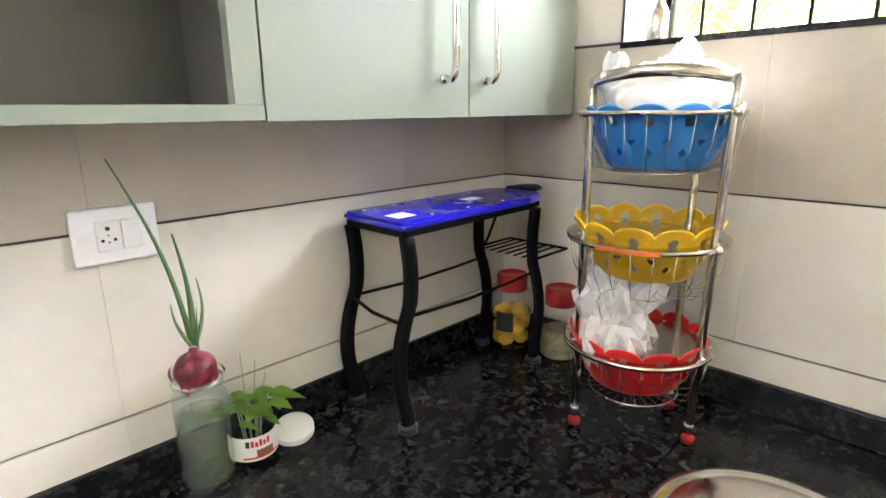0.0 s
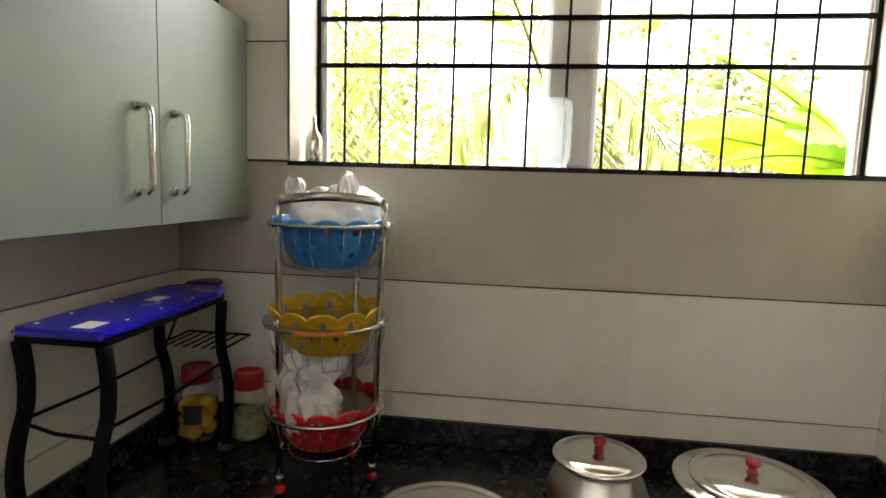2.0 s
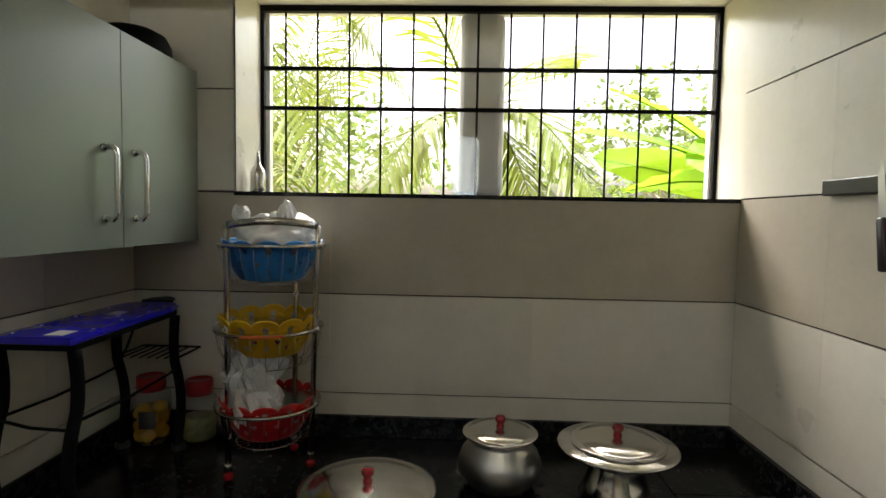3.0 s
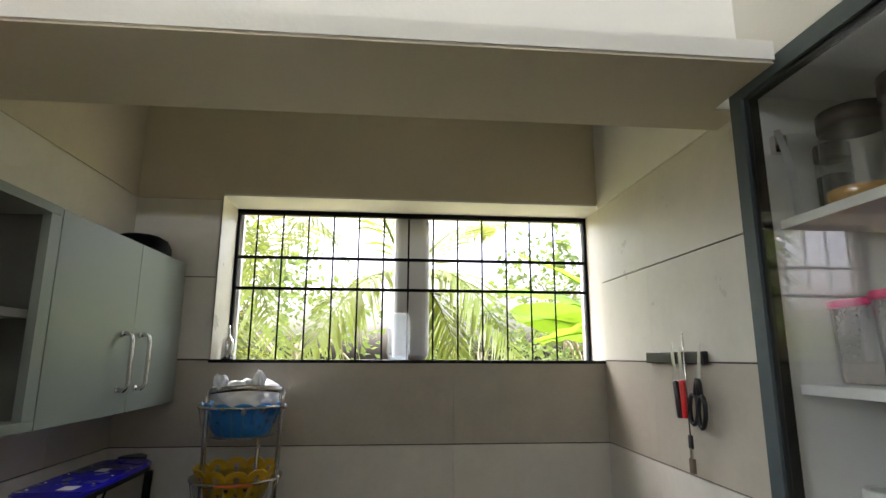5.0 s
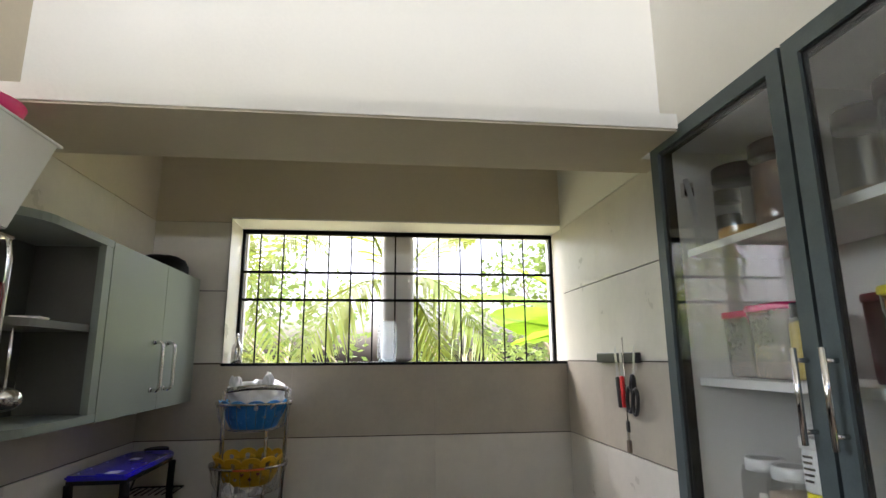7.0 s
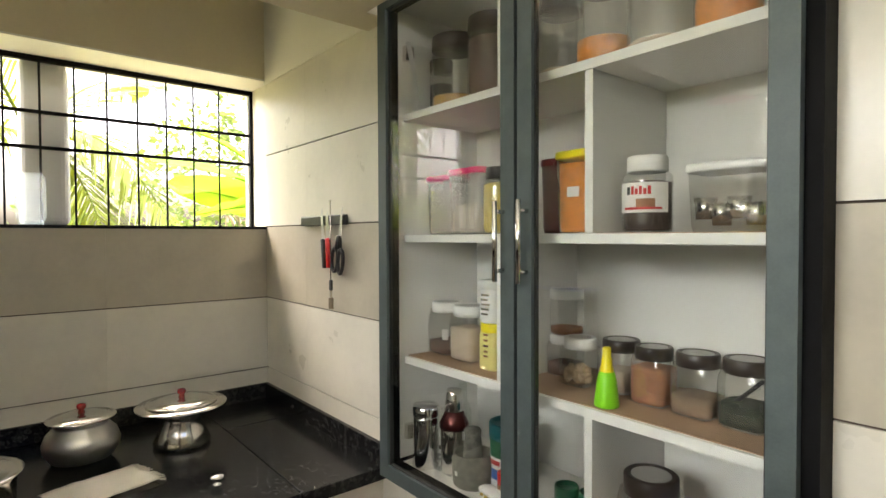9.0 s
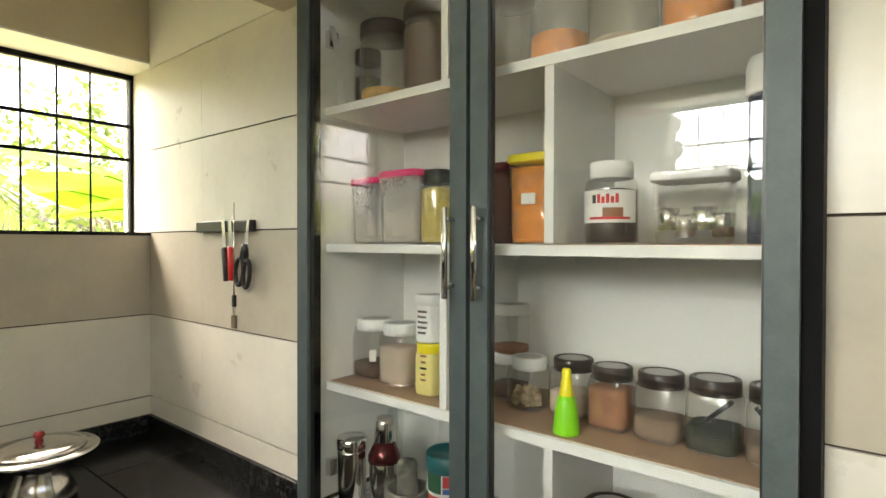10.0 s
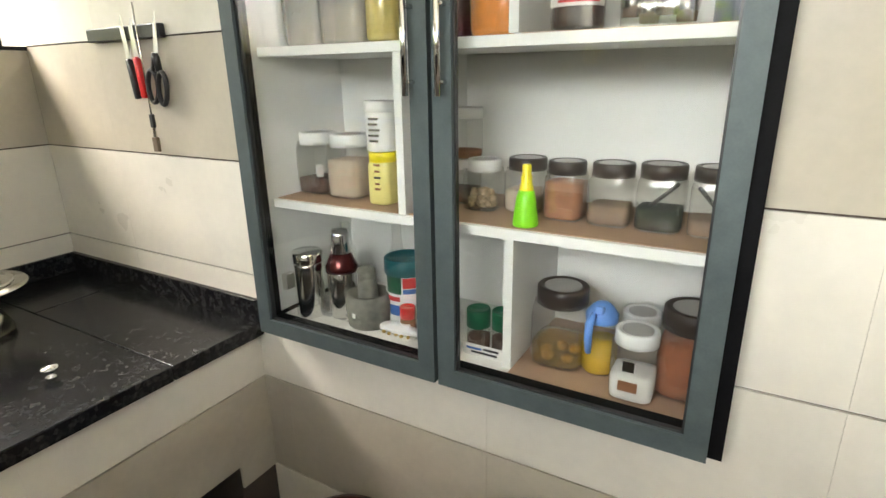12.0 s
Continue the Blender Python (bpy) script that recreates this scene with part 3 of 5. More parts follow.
def spread_label(t, r, z0, h, mid):
    """A white wrapper with a black and red word shape, and a brown picture shape."""
    label_on(t, r, z0, z0 + h, mid - 78, mid + 78, LABEL_WHITE)
    label_on(t, r, z0 + h * 0.60, z0 + h * 0.86, mid - 22, mid - 13, LABEL_BLACK, "print", 0.0012)
    for i in range(5):
        label_on(t, r, z0 + h * 0.60, z0 + h * (0.80 if i % 2 else 0.88), mid - 10 + 9.5 * i, mid - 3 + 9.5 * i, LABEL_RED, "print", 0.0012)
    label_on(t, r, z0 + h * 0.16, z0 + h * 0.46, mid + 2, mid + 44, LABEL_BROWN, "print", 0.0012)
    label_on(t, r, z0 + h * 0.1, z0 + h * 0.18, mid - 30, mid + 60, LABEL_RED, "print", 0.0015)


def leaf_mesh(length, width, fold=0.25):
    bm = bmesh.new()
    rows = []
    for i in range(7):
        u = i / 6
        w = width * math.sin(math.pi * min(1, u ** 0.75)) * 0.5 + 0.0003
        x, z = length * u, -length * 0.25 * u * u
        rows.append([bm.verts.new((x, -w, z + fold * w)), bm.verts.new((x, 0, z)), bm.verts.new((x, w, z + fold * w))])
    for a, b in zip(rows, rows[1:]):
        bm.faces.new((a[0], a[1], b[1], b[0]))
        bm.faces.new((a[1], a[2], b[2], b[1]))
    return bm


# ---- onion jar, plant jar, loose lid ----
oj = thing("onion_jar", 0.283, 0.911, CT, "tall glass jar of water with a sprouting red onion on top", "jar")
part("glass", lathe([(0.0381, 0), (0.0425, 0.006), (0.0425, 0.022), (0.0412, 0.026), (0.0425, 0.030), (0.0425, 0.046), (0.0412, 0.050), (0.0425, 0.054), (0.0425, 0.142), (0.0407, 0.154), (0.0354, 0.164), (0.0354, 0.170), (0.0389, 0.172), (0.0389, 0.182), (0.0345, 0.184)], 36), THICK_GLASS, oj, "", True)
part("glass_rim", tube(bmesh.new(), circle(0, 0, 0.179, 0.0385, 32), 0.0022, 6, True), THICK_GLASS, oj, "", True)
part("water", lathe([(0.0372, 0.004), (0.0403, 0.01), (0.0403, 0.122), (0.0001, 0.123)], 32), WATER, oj, "cloudy greenish water", True)
bm = lathe([(0.0001, -0.02), (0.02, -0.016), (0.028, -0.008), (0.033, 0.0), (0.037, 0.009), (0.0385, 0.018), (0.0375, 0.026), (0.035, 0.034), (0.029, 0.042), (0.022, 0.047), (0.010, 0.053), (0.007, 0.06), (0.0001, 0.061)], 56)
for v in bm.verts:
    a = math.atan2(v.co.y, v.co.x)
    k = 1 + 0.07 * noise.noise(Vector((math.cos(a) * 5, math.sin(a) * 5, v.co.z * 20))) + 0.035 * abs(noise.noise(Vector((a * 7, v.co.z * 30, 3))))
    v.co.x, v.co.y = v.co.x * k, v.co.y * k
bmesh.ops.scale(bm, vec=(0.84, 0.84, 0.9), verts=bm.verts)
onion = part("onion_bulb", moved(bm, 0, 0, 0.180), ONION, oj, "papery red onion bulb", True)
for k in range(5):
    part("skin_flake", moved(leaf_mesh(0.022 + 0.003 * k, 0.016), 0.036 * math.cos(1.3 * k), 0.036 * math.sin(1.3 * k), 0.196 + 0.006 * (k % 3), 0, 55 + 10 * k, 74 * k), ONION, oj, "loose papery skin")


def blade(base, tip, bend, w, name="shoot"):
    bm = bmesh.new()
    a, b = Vector(base), Vector(tip)
    pts = []
    for i in range(13):
        u = i / 12
        pts.append(a.lerp(b, u) + Vector(bend) * math.sin(math.pi * u))
    tube(bm, pts, [w * (1 - 0.8 * i / 12) for i in range(13)], 6)
    return part(name, bm, SHOOT, oj, "", True)


blade((0, 0, 0.240), (-0.072, 0.030, 0.535), (0.012, -0.010, 0.0), 0.0050)
blade((0.002, 0, 0.240), (-0.006, 0.006, 0.420), (0.006, -0.004, 0), 0.0062)
blade((0.003, -0.004, 0.240), (0.014, -0.012, 0.350), (0.008, -0.006, 0), 0.0045)
blade((-0.002, -0.002, 0.240), (-0.02, 0.012, 0.310), (-0.006, 0, 0), 0.004)
blade((0.01, 0.008, 0.215), (0.020, 0.02, 0.290), (0.0, 0, 0), 0.0025)

pj = jar("plant_jar", 0.363, 0.911, CT, 0.041, 0.098, "reused glass spread jar holding rooted green cuttings", "jar", fill=0.45, food=WATER, body=GLASS, lid_h=0.004, neck=0.88)
spread_label(pj, 0.041, 0.014, 0.045, -110)
random.seed(5)
bm_leaf_specs = [(random.uniform(-0.045, 0.055), random.uniform(-0.04, 0.03), random.uniform(0.082, 0.120), random.uniform(0, 360), random.uniform(0, 50), random.uniform(0.022, 0.036)) for _ in range(24)]
bm_leaf_specs += [(0.05, -0.02, 0.105, 345, 25, 0.046), (0.04, -0.02, 0.118, 320, 30, 0.040), (0.03, -0.03, 0.105, 300, 35, 0.036)]


for x, y, z, rz, tilt, ln in bm_leaf_specs:
    part("leaf", moved(leaf_mesh(ln * 1.25, ln * 0.85), x * 0.8, y * 0.8, z, 0, -tilt + 30, rz), LEAF, pj, "", True)
for k in range(9):
    a = k * 0.7
    tip = (0.035 * math.cos(a), 0.03 * math.sin(a), random.uniform(0.09, 0.115) if k > 2 else 0.15 + 0.02 * k)
    bm = bmesh.new()
    tube(bm, [(0.012 * math.cos(a), 0.012 * math.sin(a), 0.02), (0.02 * math.cos(a), 0.02 * math.sin(a), 0.09), tip], [0.0016, 0.0014, 0.0006], 5)
    part("stem", bm, ROOT, pj, "", True)
lid = thing("jar_lid", 0.445, 0.913, CT, "white plastic screw lid lying on the worktop", "lid")
bm = lathe([(0.036, 0.0), (0.037, 0.001), (0.037, 0.013), (0.0355, 0.0148), (0.033, 0.0150), (0.0325, 0.0142), (0.0001, 0.0142)], 40)
part("cap", moved(bm, 0, 0, 0.0075, 10, -12, 10), WHITE_PLASTIC, lid)

# ---- ironing stand ----
st = thing("table_ironing_stand", 0.82, 0.85, CT, "low ironing stand with royal blue top on black bowed legs", "ironing stand")


def board_outline(grow=0.0):
    pts = [(-0.222 - grow, -0.085), (-0.215, -0.092 - grow), (0.17, -0.088 - grow), (0.215, -0.075 - grow), (0.235, -0.055), (0.262 + grow, -0.03), (0.275 + grow, 0.0), (0.262 + grow, 0.03), (0.235, 0.055), (0.215, 0.078 + grow), (0.17, 0.084 + grow), (-0.215, 0.086 + grow), (-0.222 - grow, 0.08)]
    return pts


bm = plate(board_outline(), 0.392, 0.408)
bmesh.ops.bevel(bm, geom=[e for e in bm.edges if abs(e.verts[0].co.z - e.verts[1].co.z) < 1e-6], offset=0.005, segments=2, affect="EDGES")
part("top", bm, BLUE_TOP, st, "glossy royal blue top")
part("top_frame", plate([(x * 0.985, y * 0.97) for x, y in board_outline()], 0.380, 0.3915), BLACK_METAL, st)
bm = plate([(0.232, -0.050), (0.272, -0.036), (0.305, 0.0), (0.275, 0.032), (0.232, 0.04)], 0.4085, 0.4145)
part("nose_pad", bm, BLACK_PLASTIC, st, "black tip of the board")
for x0, x1, y0, y1 in ((-0.20, -0.155, -0.055, -0.015), (0.03, 0.075, -0.02, 0.012)):
    part("sticker", boxes((x0, x1, y0, y1, 0.4082, 0.4088)), LABEL_WHITE, st)
for x, y in ((-0.19, 0.06), (-0.11, 0.062), (0.0, 0.064), (0.12, 0.062), (-0.13, -0.07), (-0.03, -0.07), (0.08, -0.07), (0.17, -0.06)):
    part("rivet", moved(lathe([(0.0035, 0), (0.003, 0.0012), (0.0001, 0.0015)], 10), x, y, 0.408), WHITE_PLASTIC, st)
for sx, sy in ((-1, -1), (-1, 1), (1, -1), (1, 1)):
    x0 = -0.208 if sx < 0 else 0.180
    y0 = -0.084 if sy < 0 else 0.077
    bm = bmesh.new()
    prev = None
    for i in range(25):
        u = i / 24
        z = 0.380 * (1 - u)
        v = max(0.0, (u - 0.35) / 0.65)
        bow = 0.022 * math.sin(math.pi * min(1, v * 1.15)) + 0.010 * v
        cx = x0 + sx * bow - sx * (0.008 * math.sin(math.pi * min(1, u / 0.4)) if u < 0.4 else 0)
        ring = [bm.verts.new((cx + ax * 0.0135, y0 + ay * 0.010, z)) for ax, ay in ((-1, -0.6), (-0.6, -1), (0.6, -1), (1, -0.6), (1, 0.6), (0.6, 1), (-0.6, 1), (-1, 0.6))]
        if prev:
            for k in range(8):
                bm.faces.new((prev[k], prev[(k + 1) % 8], ring[(k + 1) % 8], ring[k]))
        else:
            bm.faces.new(ring)
        prev = ring
    bm.faces.new(prev[::-1])
    bmesh.ops.recalc_face_normals(bm, faces=bm.faces)
    leg = part("leg", bm, BLACK_METAL, st, "", True)
    part("rubber_foot", moved(lathe([(0.019, 0.0), (0.019, 0.012), (0.015, 0.016), (0.0001, 0.016)], 16), cx, y0, 0.0), BLACK_PLASTIC, leg)
for yy in (-0.088, 0.084):
    part("side_rail", rods([(-0.20, yy, 0.232), (-0.05, yy, 0.225), (0.10, yy, 0.228), (0.18, yy, 0.232)], r=0.0036), BLACK_METAL, st, "", True)
part("end_rail", rods([(-0.215, -0.085, 0.214), (-0.225, -0.0, 0.222), (-0.215, 0.082, 0.234)], r=0.0036), BLACK_METAL, st, "", True)
part("rail_clip", moved(ball(0.007, sub=2), -0.214, -0.086, 0.222), BLACK_METAL, st, "", True)
part("rail_clip", moved(ball(0.007, sub=2), -0.214, 0.084, 0.234), BLACK_METAL, st, "", True)
rest = part("iron_rest", rods([(0.165, -0.09, 0.262), (0.31, -0.09, 0.262), (0.31, 0.085, 0.262), (0.165, 0.085, 0.262)], r=0.0032), BLACK_METAL, st, "black wire rest for the iron", True)
for k in range(6):
    yy = -0.062 + 0.024 * k
    part("wire", rods([(0.165, yy, 0.264), (0.308, yy, 0.264)], r=0.0022, seg=6), BLACK_METAL, rest, "", True)
part("brace", rods([(0.20, 0.03, 0.378), (0.175, 0.05, 0.29), (0.165, 0.06, 0.262)], r=0.0035), BLACK_METAL, st, "", True)

# ---- pickle jars ----
pk = jar("pickle_jar", 1.055, 0.868, CT, 0.052, 0.195, "clear plastic jar of yellow pickled limes with red lid", "jar", RED_LID, 0.032, 0.74, 0.0, None, neck=0.70)
random.seed(9)
for k in range(16):
    a = k * 2.4
    part("lime", moved(ball(0.021, 0.9, rough=0.15, seed=k, sub=2), 0.028 * math.cos(a), 0.028 * math.sin(a), 0.02 + 0.028 * (k // 5) + 0.006 * (k % 3)), LIME, pk, "", True)
label_on(pk, 0.052, 0.055, 0.105, 172, 222, LABEL_BLACK)
part("brine", lathe([(0.043, 0.003), (0.049, 0.008), (0.049, 0.10), (0.0001, 0.10)], 28), clear("yellow_brine", (0.95, 0.82, 0.40), 0.03, 1.33), pk, "", True)
p2 = jar("pickle_jar", 1.085, 0.742, CT, 0.048, 0.178, "clear plastic jar of dark green pickle with red lid", "jar", RED_LID, 0.034, 0.80, 0.50, GREEN_PICKLE, neck=0.76)

# ---- vegetable trolley ----
TX, TY = 0.938, 0.464
tr = thing("vegetable_trolley", TX, TY, CT, "three-tier chrome basket stand on small red castors", "trolley")
legs = (((0.862 - TX, 0.560 - TY), (0.838 - TX, 0.548 - TY)), ((0.886 - TX, 0.339 - TY), (0.925 - TX, 0.366 - TY)), ((1.045 - TX, 0.44 - TY), (1.02 - TX, 0.44 - TY)))
for (ax, ay), (bx, by) in legs:
    bm = bmesh.new()
    tube(bm, [(ax, ay, 0.636), (ax, ay, 0.60), (bx, by, 0.028)], 0.0075, 10)
    leg = part("post", bm, DULL_CHROME, tr, "", True)
    part("wheel", moved(ball(0.0135, 0.9, sub=2), bx, by, 0.0122), RED_KNOB, leg, "red plastic castor", True)
    part("collar", moved(lathe([(0.0095, 0.0), (0.0095, 0.016), (0.007, 0.02)], 14), bx, by, 0.025), DULL_CHROME, leg, "", True)
bm = bmesh.new()
arc = []
for i in range(15):
    u = i / 14
    a = radians(143 + (248 - 143) * u)
    arc.append((0.135 * math.cos(a) - 0.0, 0.135 * math.sin(a), 0.636 + 0.012 * math.sin(math.pi * u)))
rows = []
for x, y, z in arc:
    n = Vector((x, y, 0)).normalized() * 0.0025
    rows.append([bm.verts.new((x + n.x, y + n.y, z - 0.009)), bm.verts.new((x + n.x, y + n.y, z + 0.009)), bm.verts.new((x - n.x, y - n.y, z + 0.009)), bm.verts.new((x - n.x, y - n.y, z - 0.009))])
for p, q in zip(rows, rows[1:]):
    for k in range(4):
        bm.faces.new((p[k], p[(k + 1) % 4], q[(k + 1) % 4], q[k]))
bm.faces.new(rows[0][::-1])
bm.faces.new(rows[-1])
bmesh.ops.recalc_face_normals(bm, faces=bm.faces)
part("top_rail", bm, DULL_CHROME, tr, "", True)


def wire_basket(z, r, depth, ox, oy):
    b = part("ring", tube(bmesh.new(), circle(ox, oy, z, r, 40), 0.0035, 8, True), DULL_CHROME, tr, "", True)
    part("band", moved(lathe([(r - 0.002, z - 0.0035), (r + 0.004, z - 0.0035), (r + 0.004, z + 0.0035), (r - 0.002, z + 0.0035)], 40), ox, oy, 0), DULL_CHROME, b, "", True)
    for i in range(24):
        bm = bmesh.new()
        a = 2 * math.pi * i / 24
        c, s = math.cos(a), math.sin(a)
        tube(bm, [(r * c, r * s, z), (r * 0.93 * c, r * 0.93 * s, z - depth * 0.55), (r * 0.78 * c, r * 0.78 * s, z - depth * 0.95), (r * 0.62 * c, r * 0.62 * s, z - depth), (0.02 * c, 0.02 * s, z - depth)], 0.0008, 5)
        part("wire", moved(bm, ox, oy), DULL_CHROME, b, "", True)
    part("lower_ring", tube(bmesh.new(), circle(ox, oy, z - depth, r * 0.62, 32), 0.0016, 6, True), DULL_CHROME, b, "", True)
    for (ax, ay), (bx, by) in legs:
        u = (0.60 - z) / 0.57
        x, y = ax + (bx - ax) * u, ay + (by - ay) * u
        part("bolt", moved(ball(0.009, sub=2), x * 1.06, y * 1.06, z), DULL_CHROME, b, "", True)


BASK = ((0.588, BLUE_PLASTIC, "sky blue", 0.133, -0.006, 0.005), (0.374, YELLOW_PLASTIC, "bright yellow", 0.134, -0.012, 0.011), (0.175, RED_PLASTIC, "bright red", 0.130, -0.014, 0.013))


def colander(z, mat, word, k, ox, oy, drop):
    """A scalloped plastic colander with rows of round holes."""
    t = thing("colander", TX + ox, TY + oy, CT + z - drop, word + " scalloped plastic colander with round holes in the trolley", "colander", "colanders in the trolley")
    bm = bmesh.new()
    seg, rows = 288, 38
    grid = []
    for j in range(rows + 1):
        u = j / rows
        ring = []
        for i in range(seg):
            a = 2 * math.pi * i / seg
            sc = abs(math.sin(a * 6)) ** 0.55
            h = 0.086 + 0.015 * sc
            r = k * (0.080 + 0.045 * u ** 0.7 + (0.004 * sc if u > 0.8 else 0))
            ring.append(bm.verts.new((r * math.cos(a), r * math.sin(a), 0.002 + h * u)))
        grid.append(ring)
    for j in range(rows):
        for i in range(seg):
            a = (i + 0.5) / seg * 12 % 1 - 0.5
            u = (j + 0.5) / rows
            step = 2 * math.pi / 12 * (0.080 + 0.045 * u ** 0.7)
            w, v = a * step, (a % 1 - 0.5) * step
            hole = any(p * p + ((u - c) * 0.10) ** 2 < q * q for p, c, q in ((w, 0.76, 0.0085), (v, 0.50, 0.0062), (w, 0.28, 0.0058)))
            if not hole:
                n = (i + 1) % seg
                bm.faces.new((grid[j][i], grid[j][n], grid[j + 1][n], grid[j + 1][i]))
    bm.faces.new(grid[0][::-1])
    bmesh.ops.solidify(bm, geom=bm.faces[:], thickness=0.0022)
    part("bowl", bm, mat, t, "", True)
    edge = []
    for i in range(120):
        a = 2 * math.pi * i / 120
        sc = abs(math.sin(a * 6)) ** 0.55
        edge.append((k * (0.125 + 0.004 * sc) * math.cos(a), k * (0.125 + 0.004 * sc) * math.sin(a), 0.002 + 0.086 + 0.015 * sc))
    part("rim", tube(bmesh.new(), edge, 0.0024, 6, True), mat, t, "rolled scalloped rim", True)
    return t


for z, mat, word, r, ox, oy in BASK:
    wire_basket(z, r, 0.096, ox, oy)
label_on(tr, 0.1384, 0.3705, 0.3775, 170, 214, surface("orange_sticker", (0.75, 0.16, 0.03), 0.4), "sticker").location = (-0.012, 0.011, 0)
for z, mat, word, r, ox, oy in BASK:
    colander(z, mat, word, r / 0.138, ox, oy, {"sky blue": 0.092, "bright yellow": 0.068}.get(word, 0.080))


def bag_ear(er, seed):
    """A twisted bag handle: narrow at the knot, fanned out and creased at the top."""
    bm = bmesh.new()
    rings = []
    for i in range(9):
        u = i / 8
        w = er * (0.45 + 0.75 * math.sin(math.pi * min(1, 0.12 + 0.8 * u)))
        ring = []
        for k in range(22):
            a = 2 * math.pi * k / 22
            f = 1 + 0.45 * noise.noise(Vector((math.cos(a) * 2.2, math.sin(a) * 2.2, u * 1.6 + seed)))
            ring.append(bm.verts.new((0.55 * w * f * math.cos(a), w * f * math.sin(a), er * 2.1 * u * (1 + 0.25 * noise.noise(Vector((a, seed, 1)))))))
        rings.append(ring)
    for a, b in zip(rings, rings[1:]):
        for k in range(22):
            bm.faces.new((a[k], a[(k + 1) % 22], b[(k + 1) % 22], b[k]))
    bm.faces.new(rings[-1])
    bm.faces.new(rings[0][::-1])
    return bm


def crumple(name, mat, x, y, z, sx, sy, sz, seed, label, category, sub=4, amp=0.55, extra=()):
    bm = bmesh.new()
    bmesh.ops.create_icosphere(bm, subdivisions=sub, radius=1.0)
    for v in bm.verts:
        d = v.co.normalized()
        k = 1 + amp * 0.55 * noise.noise(d * 1.7 + Vector((seed, 0, 0))) + amp * 0.75 * abs(noise.noise(Vector((d.x * 3.2, d.y * 3.2, d.z * 1.3)) + Vector((0, seed, 0)))) - amp * 0.12 * abs(noise.noise(d * 5.5 + Vector((0, 0, seed))))
        v.co = Vector((d.x * sx, d.y * sy, d.z * sz)) * k
    lowest = min(v.co.z for v in bm.verts)
    bmesh.ops.translate(bm, verts=bm.verts, vec=(0, 0, -lowest))
    ob = part(name, bm, mat, None, "", amp < 0.9)
    ob.matrix_basis = pose(x, y, z)
    for ex, ey, ez, er, lean in extra:
        part("knotted_ear", moved(bag_ear(er, seed + ex * 50), ex, ey, ez, lean, 0, 20 * lean), mat, ob, "twisted bag handle")
    return tagged(ob, label, category)


crumple("plastic_bag", WHITE_BAG, TX - 0.01, TY, CT + 0.552, 0.094, 0.094, 0.048, 2.3, "knotted white plastic bag in the blue colander", "bag", extra=((-0.050, 0.062, 0.088, 0.021, 8), (-0.045, -0.052, 0.088, 0.026, -14), (-0.050, -0.028, 0.086, 0.017, 30)))
crumple("plastic_bag", THIN_BAG, TX - 0.052, TY + 0.045, CT + 0.101, 0.062, 0.066, 0.092, 6.1, "thin see-through bag in the red colander", "bag", sub=4, amp=0.92, extra=((0.0, 0.035, 0.155, 0.016, 24), (-0.01, -0.03, 0.150, 0.018, -32)))
crumple("tissue", WHITE_BAG, TX - 0.012, TY - 0.047, CT + 0.114, 0.03, 0.032, 0.026, 4.4, "crumpled pale wrapper in the red colander", "wrapper", sub=3)
for k, (x, y) in enumerate(((-0.03, 0.03), (0.02, 0.0), (-0.02, -0.03))):
    ob = part("onion", ball(0.026, 0.9, rough=0.1, seed=k), ONION, None, "", True)
    ob.matrix_basis = pose(TX + x - 0.012, TY + y + 0.011, CT + 0.334)
    tagged(ob, "small red onion in the yellow colander", "onion", "onions")

# ---- pots ----
def pot_lid(t, r, z, knob=0.017, dome=0.016):
    prof = [(r * 0.86, z - 0.006), (r, z), (r * 1.005, z + 0.004), (r * 0.93, z + 0.006), (r * 0.88, z + 0.003), (r * 0.84, z + dome * 0.45), (r * 0.5, z + dome * 0.85), (r * 0.15, z + dome), (0.0001, z + dome)]
    li = part("lid", lathe(prof, 56), STEEL, t, "shiny steel lid with a rolled rim", True)
    part("knob", lathe([(0.010, z + dome - 0.001), (0.010, z + dome + 0.004), (0.0070, z + dome + 0.009), (knob * 0.7, z + dome + 0.014), (knob * 0.82, z + dome + 0.021), (knob * 0.6, z + dome + 0.028), (0.0001, z + dome + 0.030)], 20), RED_KNOB, li, "red plastic knob", True)


p = thing("cooking_pot", 0.632, 0.165, CT, "wide steel cooking pot with a flat lid and red knob", "pot", "pots on the worktop")
part("pot_body", lathe([(0.105, 0.0), (0.118, 0.006), (0.126, 0.03), (0.128, 0.085), (0.134, 0.093), (0.134, 0.096)], 56), STEEL, p, "", True)
pot_lid(p, 0.142, 0.100)
p = thing("cooking_pot", 0.872, -0.125, CT, "rounded aluminium rice pot with steel lid and red knob", "pot", "pots on the worktop")
part("pot_body", lathe([(0.055, 0.0), (0.082, 0.010), (0.101, 0.038), (0.104, 0.06), (0.094, 0.088), (0.074, 0.108), (0.070, 0.116), (0.086, 0.128)], 48), ALUMINIUM, p, "", True)
pot_lid(p, 0.093, 0.130)
p = thing("cooking_pot", 0.815, -0.398, CT, "large steel pot with waisted neck, wide rim and lid", "pot", "pots on the worktop")
part("pot_body", lathe([(0.078, 0.0), (0.086, 0.006), (0.088, 0.012), (0.070, 0.050), (0.058, 0.085), (0.060, 0.098), (0.095, 0.112), (0.125, 0.122), (0.137, 0.128), (0.140, 0.132), (0.136, 0.136)], 56), STEEL, p, "", True)
pot_lid(p, 0.110, 0.139)
stud = thing("chrome_stopper", 0.425, -0.392, CT, "small chrome mushroom-shaped stopper on the worktop", "stopper")
